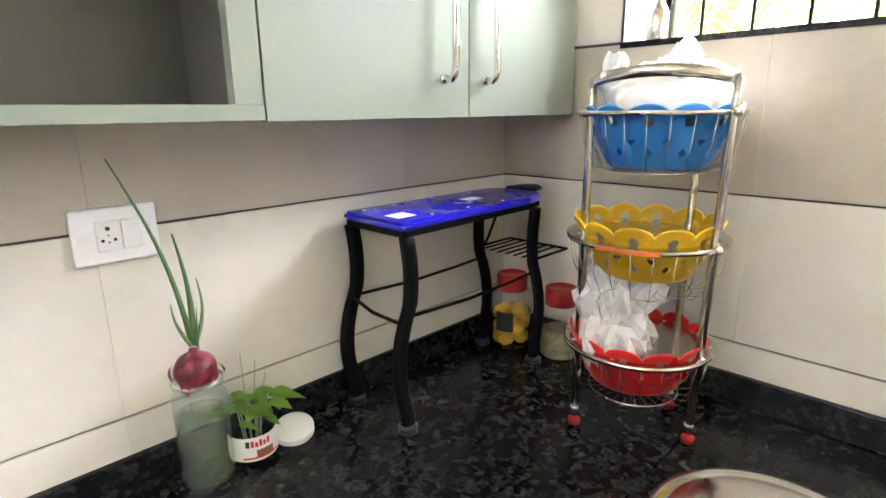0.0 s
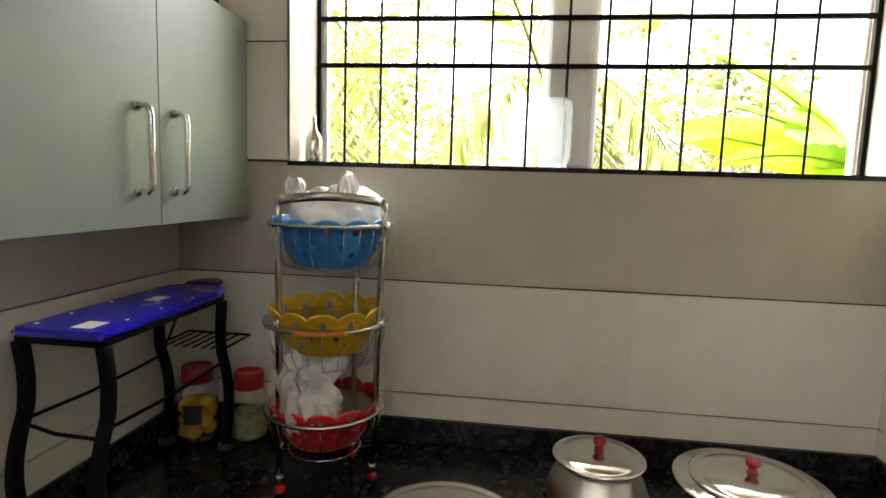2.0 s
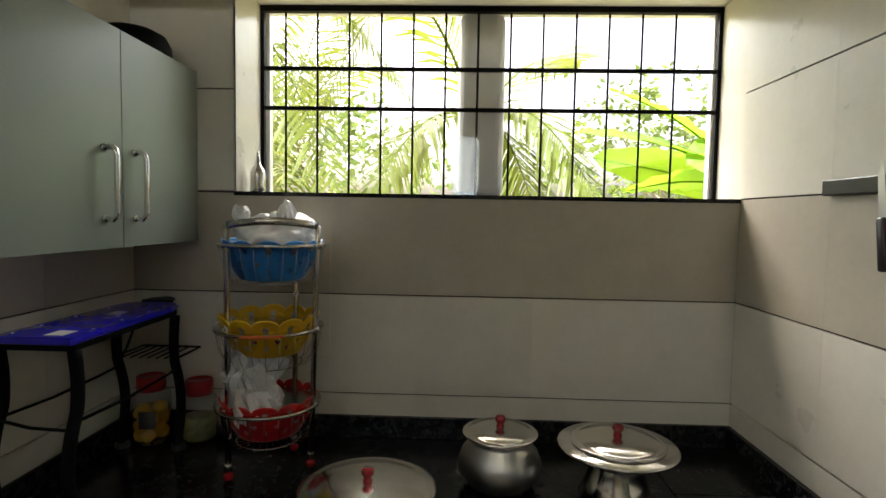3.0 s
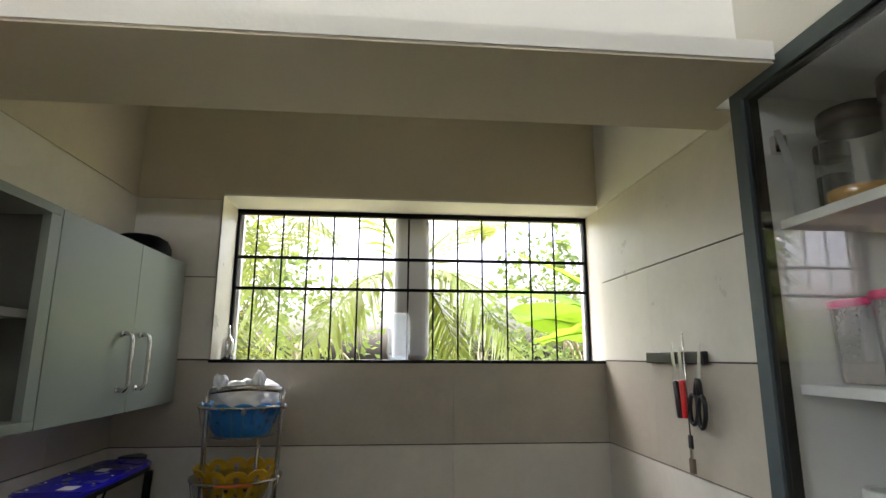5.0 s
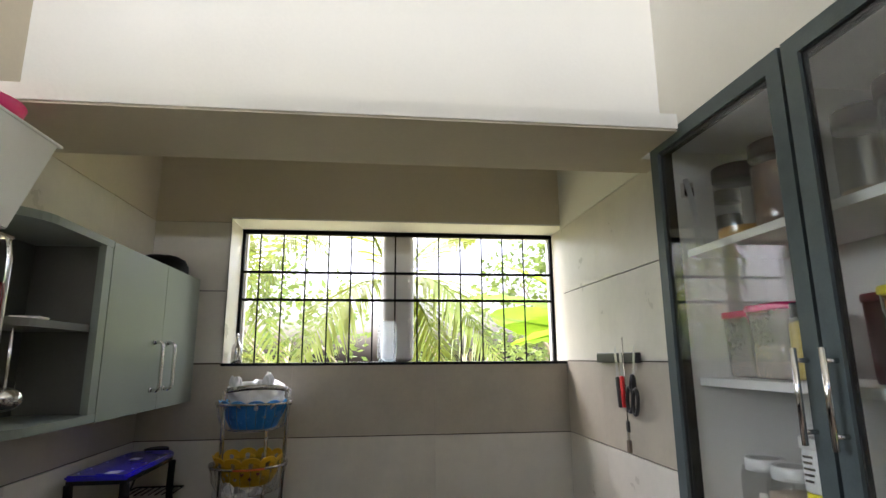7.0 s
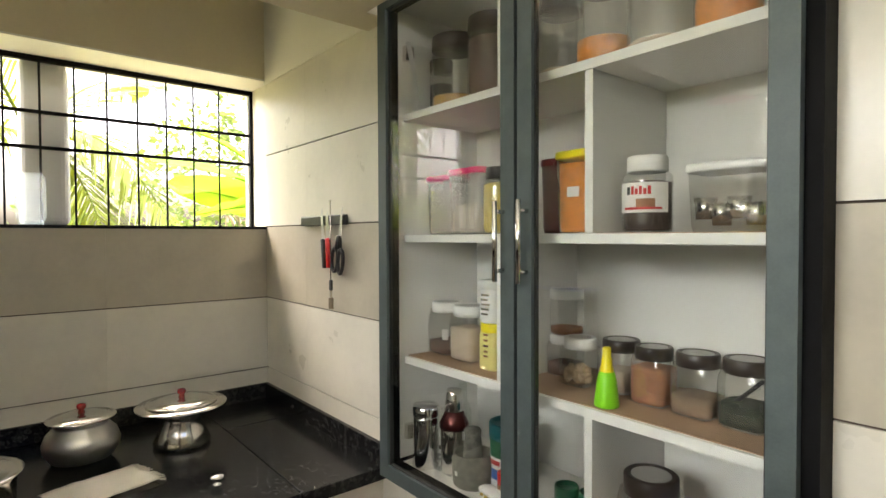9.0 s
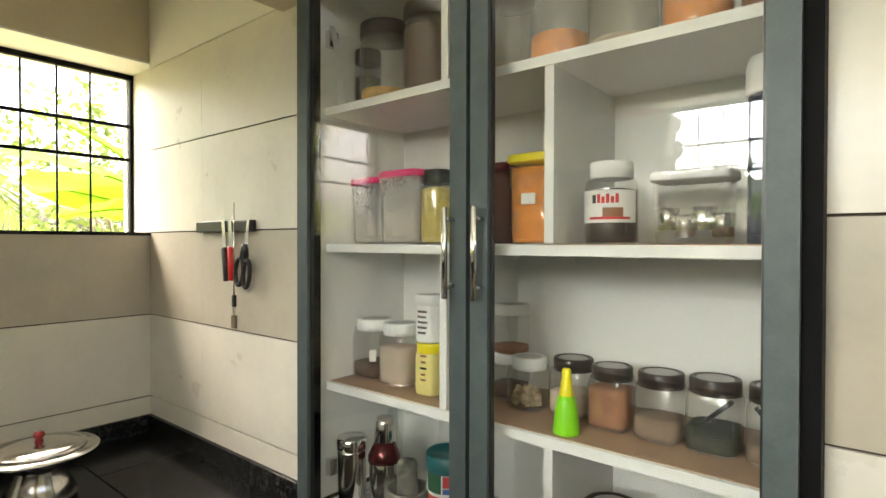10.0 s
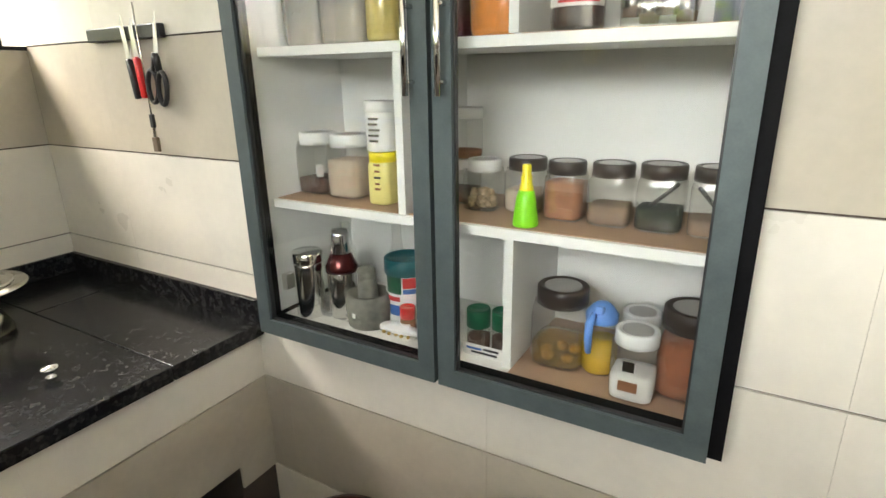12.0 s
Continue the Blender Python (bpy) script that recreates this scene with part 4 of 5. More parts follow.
part("cap", lathe([(0.012, 0.0), (0.013, 0.003), (0.006, 0.006), (0.006, 0.014), (0.017, 0.018), (0.019, 0.022), (0.015, 0.026), (0.0001, 0.028)], 24), CHROME, stud, "", True)
tw = thing("kitchen_towel", 0.60, -0.14, CT, "white cotton kitchen towel with a fringed end on the worktop", "towel", rz=14)
bm = bmesh.new()
grid = []
for i in range(19):
    grid.append([bm.verts.new((-0.085 + 0.17 * j / 12, -0.12 + 0.24 * i / 18, 0.008 + 0.004 * noise.noise(Vector((i * 0.4, j * 0.45, 3.0))) + 0.006 * math.exp(-((j - 3) / 1.6) ** 2))) for j in range(13)])
for i in range(18):
    for j in range(12):
        bm.faces.new((grid[i][j], grid[i][j + 1], grid[i + 1][j + 1], grid[i + 1][j]))
bmesh.ops.solidify(bm, geom=bm.faces[:], thickness=0.006)
part("cloth", bm, COTTON, tw, "", True)
random.seed(4)
for k in range(30):
    x = -0.083 + 0.166 * k / 29
    dx, l = random.uniform(-0.008, 0.008), random.uniform(0.012, 0.028)
    part("fringe_thread", rods([(x, -0.118, 0.006), (x + dx * 0.5, -0.118 - l * 0.5, 0.005), (x + dx, -0.118 - l, 0.002)], r=0.0016, seg=5), COTTON, tw, "", True)

# ---- window sill things ----
b = thing("upturned_bottle", 1.245, -0.026, 1.6, "clear plastic jar standing upside down on the sill", "jar")
part("jar_body", lathe([(0.036, 0.0), (0.036, 0.014), (0.040, 0.018), (0.044, 0.028), (0.044, 0.150), (0.041, 0.170), (0.030, 0.180), (0.0001, 0.181)], 32, 5.0), BOTTLE_PLASTIC, b, "", True)
part("screw_rim", lathe([(0.0375, 0.001), (0.038, 0.004), (0.038, 0.011), (0.0365, 0.014)], 32), BOTTLE_PLASTIC, b, "", True)
b = thing("oil_bottle", 1.215, 0.615, 1.6, "small steel bottle with a tapering spout on the sill", "bottle")
part("bottle_body", lathe([(0.022, 0.0), (0.023, 0.003), (0.023, 0.062), (0.017, 0.076), (0.010, 0.084), (0.006, 0.104), (0.004, 0.126), (0.0001, 0.127)], 24), STEEL, b, "", True)

# ---- knife rack ----
kr = thing("magnetic_knife_rack", 0.604, YR, 1.612, "black magnetic bar holding knives, scissors and a brush", "knife rack")
part("bar", boxes((-0.162, 0.160, 0.0005, 0.017, -0.017, 0.017), bevel=0.003), BLACK_PLASTIC, kr)


def blade_plate(w0, w1, length, th=0.0012):
    bm = bmesh.new()
    pts = [(-w0, 0), (w0, 0), (w1, length * 0.8), (-w0 * 0.7, length)]
    lo = [bm.verts.new((x, 0, z)) for x, z in pts]
    hi = [bm.verts.new((x, th, z)) for x, z in pts]
    bm.faces.new(lo)
    bm.faces.new(hi[::-1])
    for i in range(4):
        bm.faces.new((lo[i], hi[i], hi[(i + 1) % 4], lo[(i + 1) % 4]))
    bmesh.ops.recalc_face_normals(bm, faces=bm.faces)
    return bm


def knife(x, zt, zh, zb, mat, lean, label):
    t = thing("kitchen_knife", x, YR + 0.019, zh, label, "knife", "knives on the rack")
    t.matrix_basis = pose(x, YR + 0.019, zh, 0, lean, 0)
    part("blade", blade_plate(0.0105, 0.008, zt - zh), ALUMINIUM, t)
    part("handle", boxes((-0.0092, 0.0092, -0.005, 0.009, zb - zh, 0.004), bevel=0.0045), mat, t, "", True)


knife(0.582, 1.655, 1.545, 1.447, BLACK_PLASTIC, 7, "kitchen knife with black handle on the rack")
knife(0.548, 1.645, 1.548, 1.450, RED_PLASTIC, 4, "kitchen knife with red handle on the rack")
sc = thing("kitchen_scissors", 0.466, YR + 0.019, 1.55, "kitchen scissors with black looped handles on the rack", "scissors")
sc.matrix_basis = pose(0.466, YR + 0.019, 1.55, 0, -8, 0)
part("blade", blade_plate(0.009, 0.004, 0.105), ALUMINIUM, sc)
for sx in (-1, 1):
    bm = bmesh.new()
    loop = [(sx * 0.019 + 0.018 * math.cos(a) * (1 + 0.1 * sx), 0.004, -0.074 + 0.040 * math.sin(a)) for a in [2 * math.pi * i / 20 for i in range(20)]]
    tube(bm, loop, 0.0062, 8, True)
    tube(bm, [(sx * 0.010, 0.004, -0.034), (sx * 0.004, 0.004, -0.006), (0, 0.004, 0.008)], 0.0085, 8)
    part("handle_loop", bm, BLACK_PLASTIC, sc, "", True)
br = thing("pastry_brush", 0.527, YR + 0.021, 1.41, "thin basting brush hanging from the rack", "brush")
part("rod", rods([(0, 0, 0.27), (0, 0.0, 0.0)], r=0.0022), STEEL, br, "", True)
part("ferrule", boxes((-0.008, 0.008, -0.004, 0.004, -0.035, 0.0), bevel=0.002), BLACK_PLASTIC, br)
part("handle", boxes((-0.006, 0.006, -0.003, 0.003, -0.062, -0.034), bevel=0.002), STEEL, br)
part("bristles", boxes((-0.010, 0.010, -0.005, 0.005, -0.098, -0.060), bevel=0.002), BRISTLE, br)

# ---- glazed cupboard ----
GX0, GX1, GZ0, GZ1, GF = -0.866, 0.150, 0.890, 2.205, -0.747
cup = thing("glazed_cupboard", -0.3625, YR, GZ0, "built-in cupboard with two blue-grey framed glass doors", "cupboard")


def in_cup(items, bevel=0.0):
    return moved(boxes(*items, bevel=bevel), 0.3625, -YR, -GZ0)


part("outer_frame", in_cup([(0.1445, 0.1515, YR - 0.02, GF - 0.020, 0.888, 2.2), (0.128, 0.1445, YR + 0.020, GF - 0.020, 0.888, 2.2), (-0.888, -0.8815, YR - 0.02, GF - 0.020, 0.888, 2.2), (-0.8815, -0.850, YR + 0.020, GF - 0.020, 0.888, 2.2), (-0.862, 0.128, YR + 0.018, GF - 0.020, 0.888, 0.924), (-0.850, 0.128, YR + 0.020, GF - 0.020, 2.176, 2.2)]), BLACK_METAL, cup, "black timber frame round the doors")
NB = YR - 0.288
part("back_panel", in_cup([(-0.885, 0.149, NB - 0.008, NB, 0.886, 2.199)]), WHITE_SHELF, cup)
part("side_panel", in_cup([(0.137, 0.1443, NB, YR + 0.019, 0.9245, 2.1858)]), WHITE_SHELF, cup)
part("side_panel", in_cup([(-0.8813, -0.873, NB, YR + 0.019, 0.9245, 2.1858)]), WHITE_SHELF, cup)
part("top_panel", in_cup([(-0.8813, 0.1443, NB, YR + 0.019, 2.186, 2.199)]), WHITE_SHELF, cup)
part("bottom_panel", in_cup([(-0.850, 0.127, NB, YR + 0.017, 0.886, 0.918)]), WHITE_SHELF, cup)
SHELVES = (1.215, 1.560, 1.900)
for z in SHELVES:
    part("shelf_board", in_cup([(-0.872, 0.136, NB + 0.001, YR - 0.004, z - 0.020, z)], 0.001), WHITE_SHELF, cup, "white shelf board")
part("shelf_liner", in_cup([(-0.870, 0.134, NB + 0.003, YR - 0.014, 1.2152, 1.2168)]), SHELF_LINER, cup, "brown shelf liner")
part("shelf_liner", in_cup([(-0.848, -0.492, NB + 0.003, YR + 0.012, 0.9182, 0.920)]), SHELF_LINER, cup, "brown shelf liner")
part("shelf_liner", in_cup([(-0.870, -0.492, NB + 0.003, YR - 0.014, 1.5602, 1.5618)]), SHELF_LINER, cup, "brown shelf liner")
part("newspaper_liner", in_cup([(-0.472, 0.126, NB + 0.003, YR + 0.012, 0.9182, 0.9192)]), LABEL_WHITE, cup, "newspaper lining the bottom")
for x, z0, z1 in ((-0.482, 0.9185, 1.1945), (-0.239, 1.2172, 1.5395), (-0.482, 1.5622, 1.8795), (-0.242, 1.9005, 2.1855)):
    part("divider", in_cup([(x - 0.009, x + 0.009, NB + 0.001, YR - 0.006, z0, z1)]), WHITE_SHELF, cup)
for k in range(22):
    x, y = 0.115 - 0.040 * (k // 2), -0.845 - 0.045 * (k % 2)
    part("newsprint", in_cup([(x - 0.034 + 0.006 * (k % 3), x, y - 0.034, y, 0.9193, 0.9196)]), NEWSPRINT, cup, "grey columns of unreadable print")
PW = 0.038
# Black strip added behind the doors so that the gap between them is black.
part("rebate", in_cup([(-0.372, -0.350, GF - 0.030, GF - 0.0185, 0.9305, 2.1755)]), BLACK_METAL, cup, "black strip behind the gap between the doors")
for a, b, hx, s in ((-0.3565, GX1, -0.327, 1), (GX0, -0.3655, -0.392, -1)):
    d = part("glass_door", in_cup([(a, a + PW, GF - 0.018, GF, GZ0, GZ1), (b - PW, b, GF - 0.018, GF, GZ0, GZ1), (a + PW, b - PW, GF - 0.018, GF, GZ0, GZ0 + PW), (a + PW, b - PW, GF - 0.018, GF, GZ1 - PW, GZ1)]), DOOR_METAL, cup, "blue-grey powder-coated door frame")
    pane = part("pane", in_cup([(a + PW - 0.004, b - PW + 0.004, GF - 0.012, GF - 0.008, GZ0 + PW - 0.004, GZ1 - PW + 0.004)]), PANE, d, "clear glass pane")
    pane.visible_shadow = False
    part("gasket", in_cup([(a + PW, a + PW + 0.004, GF - 0.018, GF - 0.0075, GZ0 + PW, GZ1 - PW), (b - PW - 0.004, b - PW, GF - 0.018, GF - 0.0075, GZ0 + PW, GZ1 - PW), (a + PW, b - PW, GF - 0.018, GF - 0.0075, GZ0 + PW, GZ0 + PW + 0.004), (a + PW, b - PW, GF - 0.018, GF - 0.0075, GZ1 - PW - 0.004, GZ1 - PW)]), BLACK_PLASTIC, d)
    bm = bmesh.new()
    tube(bm, [(hx, GF + 0.026, 1.628), (hx, GF + 0.026, 1.462)], 0.0055, 12)
    for z in (1.606, 1.484):
        tube(bm, [(hx, GF + 0.026, z), (hx, GF, z)], 0.0045, 10)
    part("bar_handle", moved(bm, 0.3625, -YR, -GZ0), CHROME, d, "slim steel bar handle", True)
for z in (0.98, 2.05):
    part("hinge", in_cup([(0.120, 0.1365, YR - 0.03, YR - 0.002, z, z + 0.04)]), STEEL, cup)

S1, S2, S3, S0 = 1.217, 1.562, 1.900, 0.920


def tub(name, x, y, z, w, d, h, label, category, lid_mat, food, fill, body=None, group=""):
    """A square-shouldered tub that tapers to its base, with its lid."""
    t = thing(name, x, y, z, label, category, group)
    bm = lathe([(0.43, 0.0), (0.46, 0.01), (0.5, 1.0)], 28, 7.0)
    for v in bm.verts:
        v.co = Vector((v.co.x * w, v.co.y * d, v.co.z * (h - 0.012) if v.co.z > 0.5 else v.co.z))
    part("tub_body", bm, body or TUB_PLASTIC, t, "", True)
    if food:
        bm = lathe([(0.42, 0.002), (0.45, 0.01), (0.42 + 0.06 * fill, 1.0), (0.0001, 1.02)], 24, 7.0)
        for v in bm.verts:
            v.co = Vector((v.co.x * w, v.co.y * d, v.co.z * (h * fill) if v.co.z > 0.5 else v.co.z))
        part("contents", bm, food, t, "", True)
    if lid_mat:
        bm = lathe([(0.52, 0.0), (0.53, 0.002), (0.53, 0.012), (0.50, 0.016), (0.0001, 0.016)], 28, 7.0)
        for v in bm.verts:
            v.co = Vector((v.co.x * w, v.co.y * d, v.co.z + h - 0.016))
        part("lid", bm, lid_mat, t, "", True)
    return t


# third shelf
spice = "spice jars on the shelf"
j = jar("storage_jar", 0.088, -0.945, S1, 0.046, 0.150, "clear jar of dark tamarind with white lid", "jar", WHITE_PLASTIC, 0.022, 1.0, 0.30, BROWN_FOOD, 6.0)
label_on(j, 0.049, 0.045, 0.075, 120, 140, LABEL_WHITE)
j = jar("storage_jar", -0.020, -0.935, S1, 0.047, 0.150, "clear jar of pale flour with white lid", "jar", WHITE_PLASTIC, 0.022, 1.0, 0.72, FLOUR, 6.0)
yt = jar("food_tub", -0.139, -0.905, S1, 0.029, 0.118, "yellow plastic tub with yellow lid and printed label", "tub", LEMON_PLASTIC, 0.016, 1.1, 0, None, 5.0, surface("pale_yellow_plastic", (0.78, 0.70, 0.26), 0.4, vary=0.05))
for k, (zz, w) in enumerate(((0.088, 30), (0.074, 26), (0.060, 34), (0.046, 24), (0.034, 28))):
    label_on(yt, 0.0302, zz, zz + 0.005, 95 - w / 2, 95 + w / 2, LABEL_BLACK if k == 2 else LABEL_BROWN, "print")
wt = jar("food_tub", -0.134, -0.910, S1 + 0.118, 0.034, 0.110, "white tub with grey print stacked on the yellow tub", "tub", WHITE_PLASTIC, 0.018, 1.08, 0, None, 0, WHITE_PLASTIC)
for k in range(5):
    label_on(wt, 0.0345, 0.022 + 0.012 * k, 0.027 + 0.012 * k, 75 - 3 * (k % 2), 112 + 4 * (k % 3), STEEL, "print")
jar("spice_jar", -0.292, -1.00, S1, 0.036, 0.100, "clear jar of brown seeds with white lid", "jar", WHITE_PLASTIC, 0.018, 1.0, 0.4, BROWN_FOOD, 6.0, group=spice)
jar("spice_jar", -0.300, -0.995, S1 + 0.101, 0.040, 0.110, "hazy plastic jar stacked on another jar", "jar", WHITE_PLASTIC, 0.018, 1.0, 0.2, CHILLI, 0, group=spice)
gj = jar("spice_jar", -0.367, -0.958, S1, 0.038, 0.108, "clear jar of dried cloves with white lid", "jar", WHITE_PLASTIC, 0.020, 0.95, 0.0, None, 6.0, group=spice)
for k in range(26):
    a = 2.4 * k
    r = 0.008 + 0.022 * ((k * 0.37) % 1)
    part("clove", moved(ball(0.0085, 1.3, rough=0.3, seed=k, sub=1), r * math.cos(a), r * math.sin(a), 0.011 + 0.011 * (k // 9) + 0.003 * (k % 2), 40 * k, 25 * k, 0), GARLIC, gj, "", True)
jar("spice_jar", -0.455, -0.985, S1, 0.041, 0.113, "square clear jar of pale spice with dark lid", "jar", DARK_LID, 0.020, 0.98, 0.5, FLOUR, 6.0, group=spice)
jar("spice_jar", -0.550, -0.952, S1, 0.038, 0.116, "square clear jar of red-brown spice with dark lid", "jar", DARK_LID, 0.020, 0.98, 0.80, CHILLI, 6.0, group=spice)
jar("spice_jar", -0.640, -0.950, S1, 0.040, 0.118, "square clear jar of brown powder with dark lid", "jar", DARK_LID, 0.020, 0.98, 0.40, PEPPER, 6.0, group=spice)
j = jar("spice_jar", -0.729, -0.948, S1, 0.041, 0.122, "square clear jar of dark herbs and a black spoon", "jar", DARK_LID, 0.020, 0.98, 0.42, HERB, 6.0, group=spice)
part("spoon", rods([(0.02, 0.0, 0.04), (-0.028, 0.01, 0.088)], r=0.004), BLACK_PLASTIC, j, "black plastic spoon", True)
j = jar("spice_jar", -0.818, -0.948, S1, 0.040, 0.122, "square clear jar of tan powder with a dark spoon", "jar", DARK_LID, 0.020, 0.98, 0.3, PEPPER, 6.0, group=spice)
part("spoon", rods([(-0.02, 0.01, 0.03), (0.028, 0.01, 0.085)], r=0.004), BLACK_PLASTIC, j, "black plastic spoon", True)
sp = thing("squeeze_bottle", -0.500, -0.862, S1, "lime green squeeze bottle with yellow nozzle cap", "bottle")
part("bottle_body", lathe([(0.023, 0.0), (0.0245, 0.002), (0.024, 0.012), (0.0185, 0.055), (0.0150, 0.068), (0.012, 0.070)], 28), GREEN_PLASTIC, sp, "", True)
part("nozzle", lathe([(0.013, 0.066), (0.0135, 0.070), (0.0125, 0.078), (0.0105, 0.083), (0.0105, 0.094), (0.0085, 0.100), (0.0085, 0.115), (0.006, 0.118), (0.0001, 0.118)], 20), LEMON_PLASTIC, sp, "lemon yellow nozzle", True)

# bottom shelf
sj = thing("steel_flask", 0.062, -0.842, S0, "tall polished steel tumbler flask", "flask")
part("flask_body", lathe([(0.034, 0.0), (0.036, 0.003), (0.036, 0.135), (0.034, 0.142)], 32), CHROME, sj, "", True)
part("cap", lathe([(0.037, 0.140), (0.0375, 0.144), (0.0375, 0.166), (0.034, 0.170), (0.0001, 0.171)], 32), CHROME, sj, "", True)
sh = thing("cocktail_shaker", -0.014, -0.880, S0, "steel flask with tapered neck and steel cup cap", "flask")
part("flask_body", lathe([(0.035, 0.0), (0.037, 0.004), (0.037, 0.115), (0.034, 0.122)], 32), CHROME, sh, "", True)
part("neck", lathe([(0.040, 0.118), (0.040, 0.132), (0.031, 0.150), (0.024, 0.166)], 32), surface("dark_red_band", (0.10, 0.02, 0.02), 0.2, 0.6), sh, "dark red tinted shoulder", True)
part("cap", lathe([(0.025, 0.164), (0.026, 0.168), (0.023, 0.212), (0.019, 0.222), (0.0001, 0.224)], 28), CHROME, sh, "", True)
b = thing("slim_bottle", 0.012, -0.935, S0, "slim clear glass bottle behind the flasks", "bottle")
part("bottle_body", lathe([(0.022, 0), (0.024, 0.004), (0.024, 0.15), (0.012, 0.18), (0.011, 0.225)], 20), GLASS, b, "", True)
b = thing("slim_bottle", -0.085, -1.02, S0, "slim hazy glass bottle behind the mortar", "bottle")
part("bottle_body", lathe([(0.022, 0), (0.024, 0.004), (0.024, 0.13), (0.013, 0.16), (0.012, 0.21), (0.0001, 0.211)], 20), JAR_PLASTIC, b, "", True)
mo = thing("stone_mortar", -0.102, -0.868, S0, "rough grey stone mortar with its stone pestle", "mortar")
part("bowl", lathe([(0.049, 0.0), (0.052, 0.004), (0.055, 0.05), (0.055, 0.066), (0.051, 0.072), (0.052, 0.078), (0.050, 0.082), (0.043, 0.081), (0.036, 0.03), (0.0001, 0.022)], 32), STONE, mo, "", True)
part("pestle", moved(lathe([(0.020, 0.0), (0.026, 0.012), (0.024, 0.05), (0.021, 0.075), (0.023, 0.088), (0.017, 0.096), (0.0001, 0.098)], 24), 0.0, 0.0, 0.046, 4, 5), STONE, mo, "", True)
part("price_sticker", boxes((0.0, 0.008, 0.0535, 0.0552, 0.032, 0.044)), LABEL_WHITE, mo)
bu = jar("detergent_bucket", -0.174, -0.93, S0, 0.052, 0.165, "white printed bucket with teal lid", "bucket", TEAL_PLASTIC, 0.030, 1.04, 0, None, 0, WHITE_PLASTIC, neck=0.99)
label_on(bu, 0.052, 0.085, 0.128, 60, 108, DARK_GREEN_PLASTIC, "print")
label_on(bu, 0.052, 0.100, 0.126, 112, 150, LABEL_RED, "print")
label_on(bu, 0.052, 0.086, 0.098, 112, 150, LABEL_BLUE, "print")
label_on(bu, 0.052, 0.066, 0.078, 62, 104, LABEL_RED, "print")
label_on(bu, 0.052, 0.030, 0.056, 70, 140, LABEL_BLUE, "print")
rc = jar("small_bottle", -0.214, -0.868, S0, 0.018, 0.066, "small dark bottle with red cap", "bottle", RED_PLASTIC, 0.026, 1.0, 0, None, 0, LABEL_BROWN)
label_on(rc, 0.018, 0.008, 0.028, 40, 140, LABEL_WHITE)
crumple("paper_bag", WHITE_BAG, -0.195, -0.852, S0, 0.055, 0.020, 0.010, 8.1, "flattened white packet with gold clips", "packet", sub=3)
for k in range(5):
    ob = part("brass_clip", boxes((-0.004, 0.004, -0.003, 0.003, 0, 0.006), bevel=0.001), surface("brass", (0.6, 0.42, 0.14), 0.3, 1.0))
    ob.matrix_basis = pose(-0.165 - 0.017 * k, -0.838 + 0.003 * (k % 2), S0, 0, 0, 25 * k)
    tagged(ob, "small brass clip on the cupboard floor", "clip", "brass clips")
for k, (x, y) in enumerate(((-0.398, -0.868), (-0.452, -0.880))):
    jar("spice_bottle", x, y, S0, 0.026, 0.100, "small glass spice bottle with dark green lid", "jar", DARK_GREEN_PLASTIC, 0.036, 1.0, 0.6, BROWN_FOOD, 0, GLASS, group="green-lidded bottles")
cd = thing("printed_card", -0.425, -0.842, S0, "white printed card leaning at the cupboard front", "card")
part("card", moved(boxes((-0.045, 0.05, -0.0008, 0.0008, 0.0, 0.032)), 0, 0, 0, -14), LABEL_WHITE, cd)
for k, (x0, x1, z) in enumerate(((-0.035, 0.0, 0.020), (0.005, 0.04, 0.018), (-0.03, 0.03, 0.008))):
    part("print", moved(boxes((x0, x1, 0.0009, 0.0013, z, z + 0.006)), 0, 0, 0, -14), LABEL_BLUE if k % 2 else LABEL_BLACK, cd)
pkl = jar("storage_jar", -0.566, -0.915, S0, 0.054, 0.168, "large clear jar of yellow pickle with dark lid", "jar", DARK_LID, 0.030, 0.96, 0.36, PICKLE_OIL, 5.0, neck=0.92)
for k in range(5):
    a = 2.4 * k
    part("pickle_piece", moved(ball(0.013, 0.8, rough=0.3, seed=k, sub=2), 0.030 * math.cos(a), 0.030 * math.sin(a), 0.016 + 0.012 * (k // 4)), TURMERIC, pkl, "", True)
jg = thing("oil_jug", -0.648, -0.912, S0, "clear oil jug with pale blue lid and handle", "jug")
part("jug_body", lathe([(0.032, 0.0), (0.035, 0.004), (0.036, 0.08), (0.030, 0.105), (0.028, 0.112)], 28), JAR_PLASTIC, jg, "", True)
part("oil", lathe([(0.031, 0.002), (0.034, 0.006), (0.0345, 0.068), (0.0001, 0.069)], 24), OIL, jg, "golden cooking oil", True)
part("lid", lathe([(0.031, 0.108), (0.032, 0.112), (0.032, 0.124), (0.020, 0.140), (0.012, 0.146), (0.0001, 0.147)], 24), PALE_BLUE_PLASTIC, jg, "pale blue pouring lid", True)
part("spout", moved(boxes((-0.009, 0.009, 0.0, 0.036, 0.0, 0.016), bevel=0.004), 0, 0, 0.122, 18), PALE_BLUE_PLASTIC, jg)
bm = bmesh.new()
tube(bm, [(0.010, 0.024, 0.128), (0.012, 0.050, 0.118), (0.012, 0.054, 0.090), (0.011, 0.050, 0.058)], [0.007, 0.0085, 0.008, 0.006], 10)
part("handle", bm, PALE_BLUE_PLASTIC, jg, "", True)
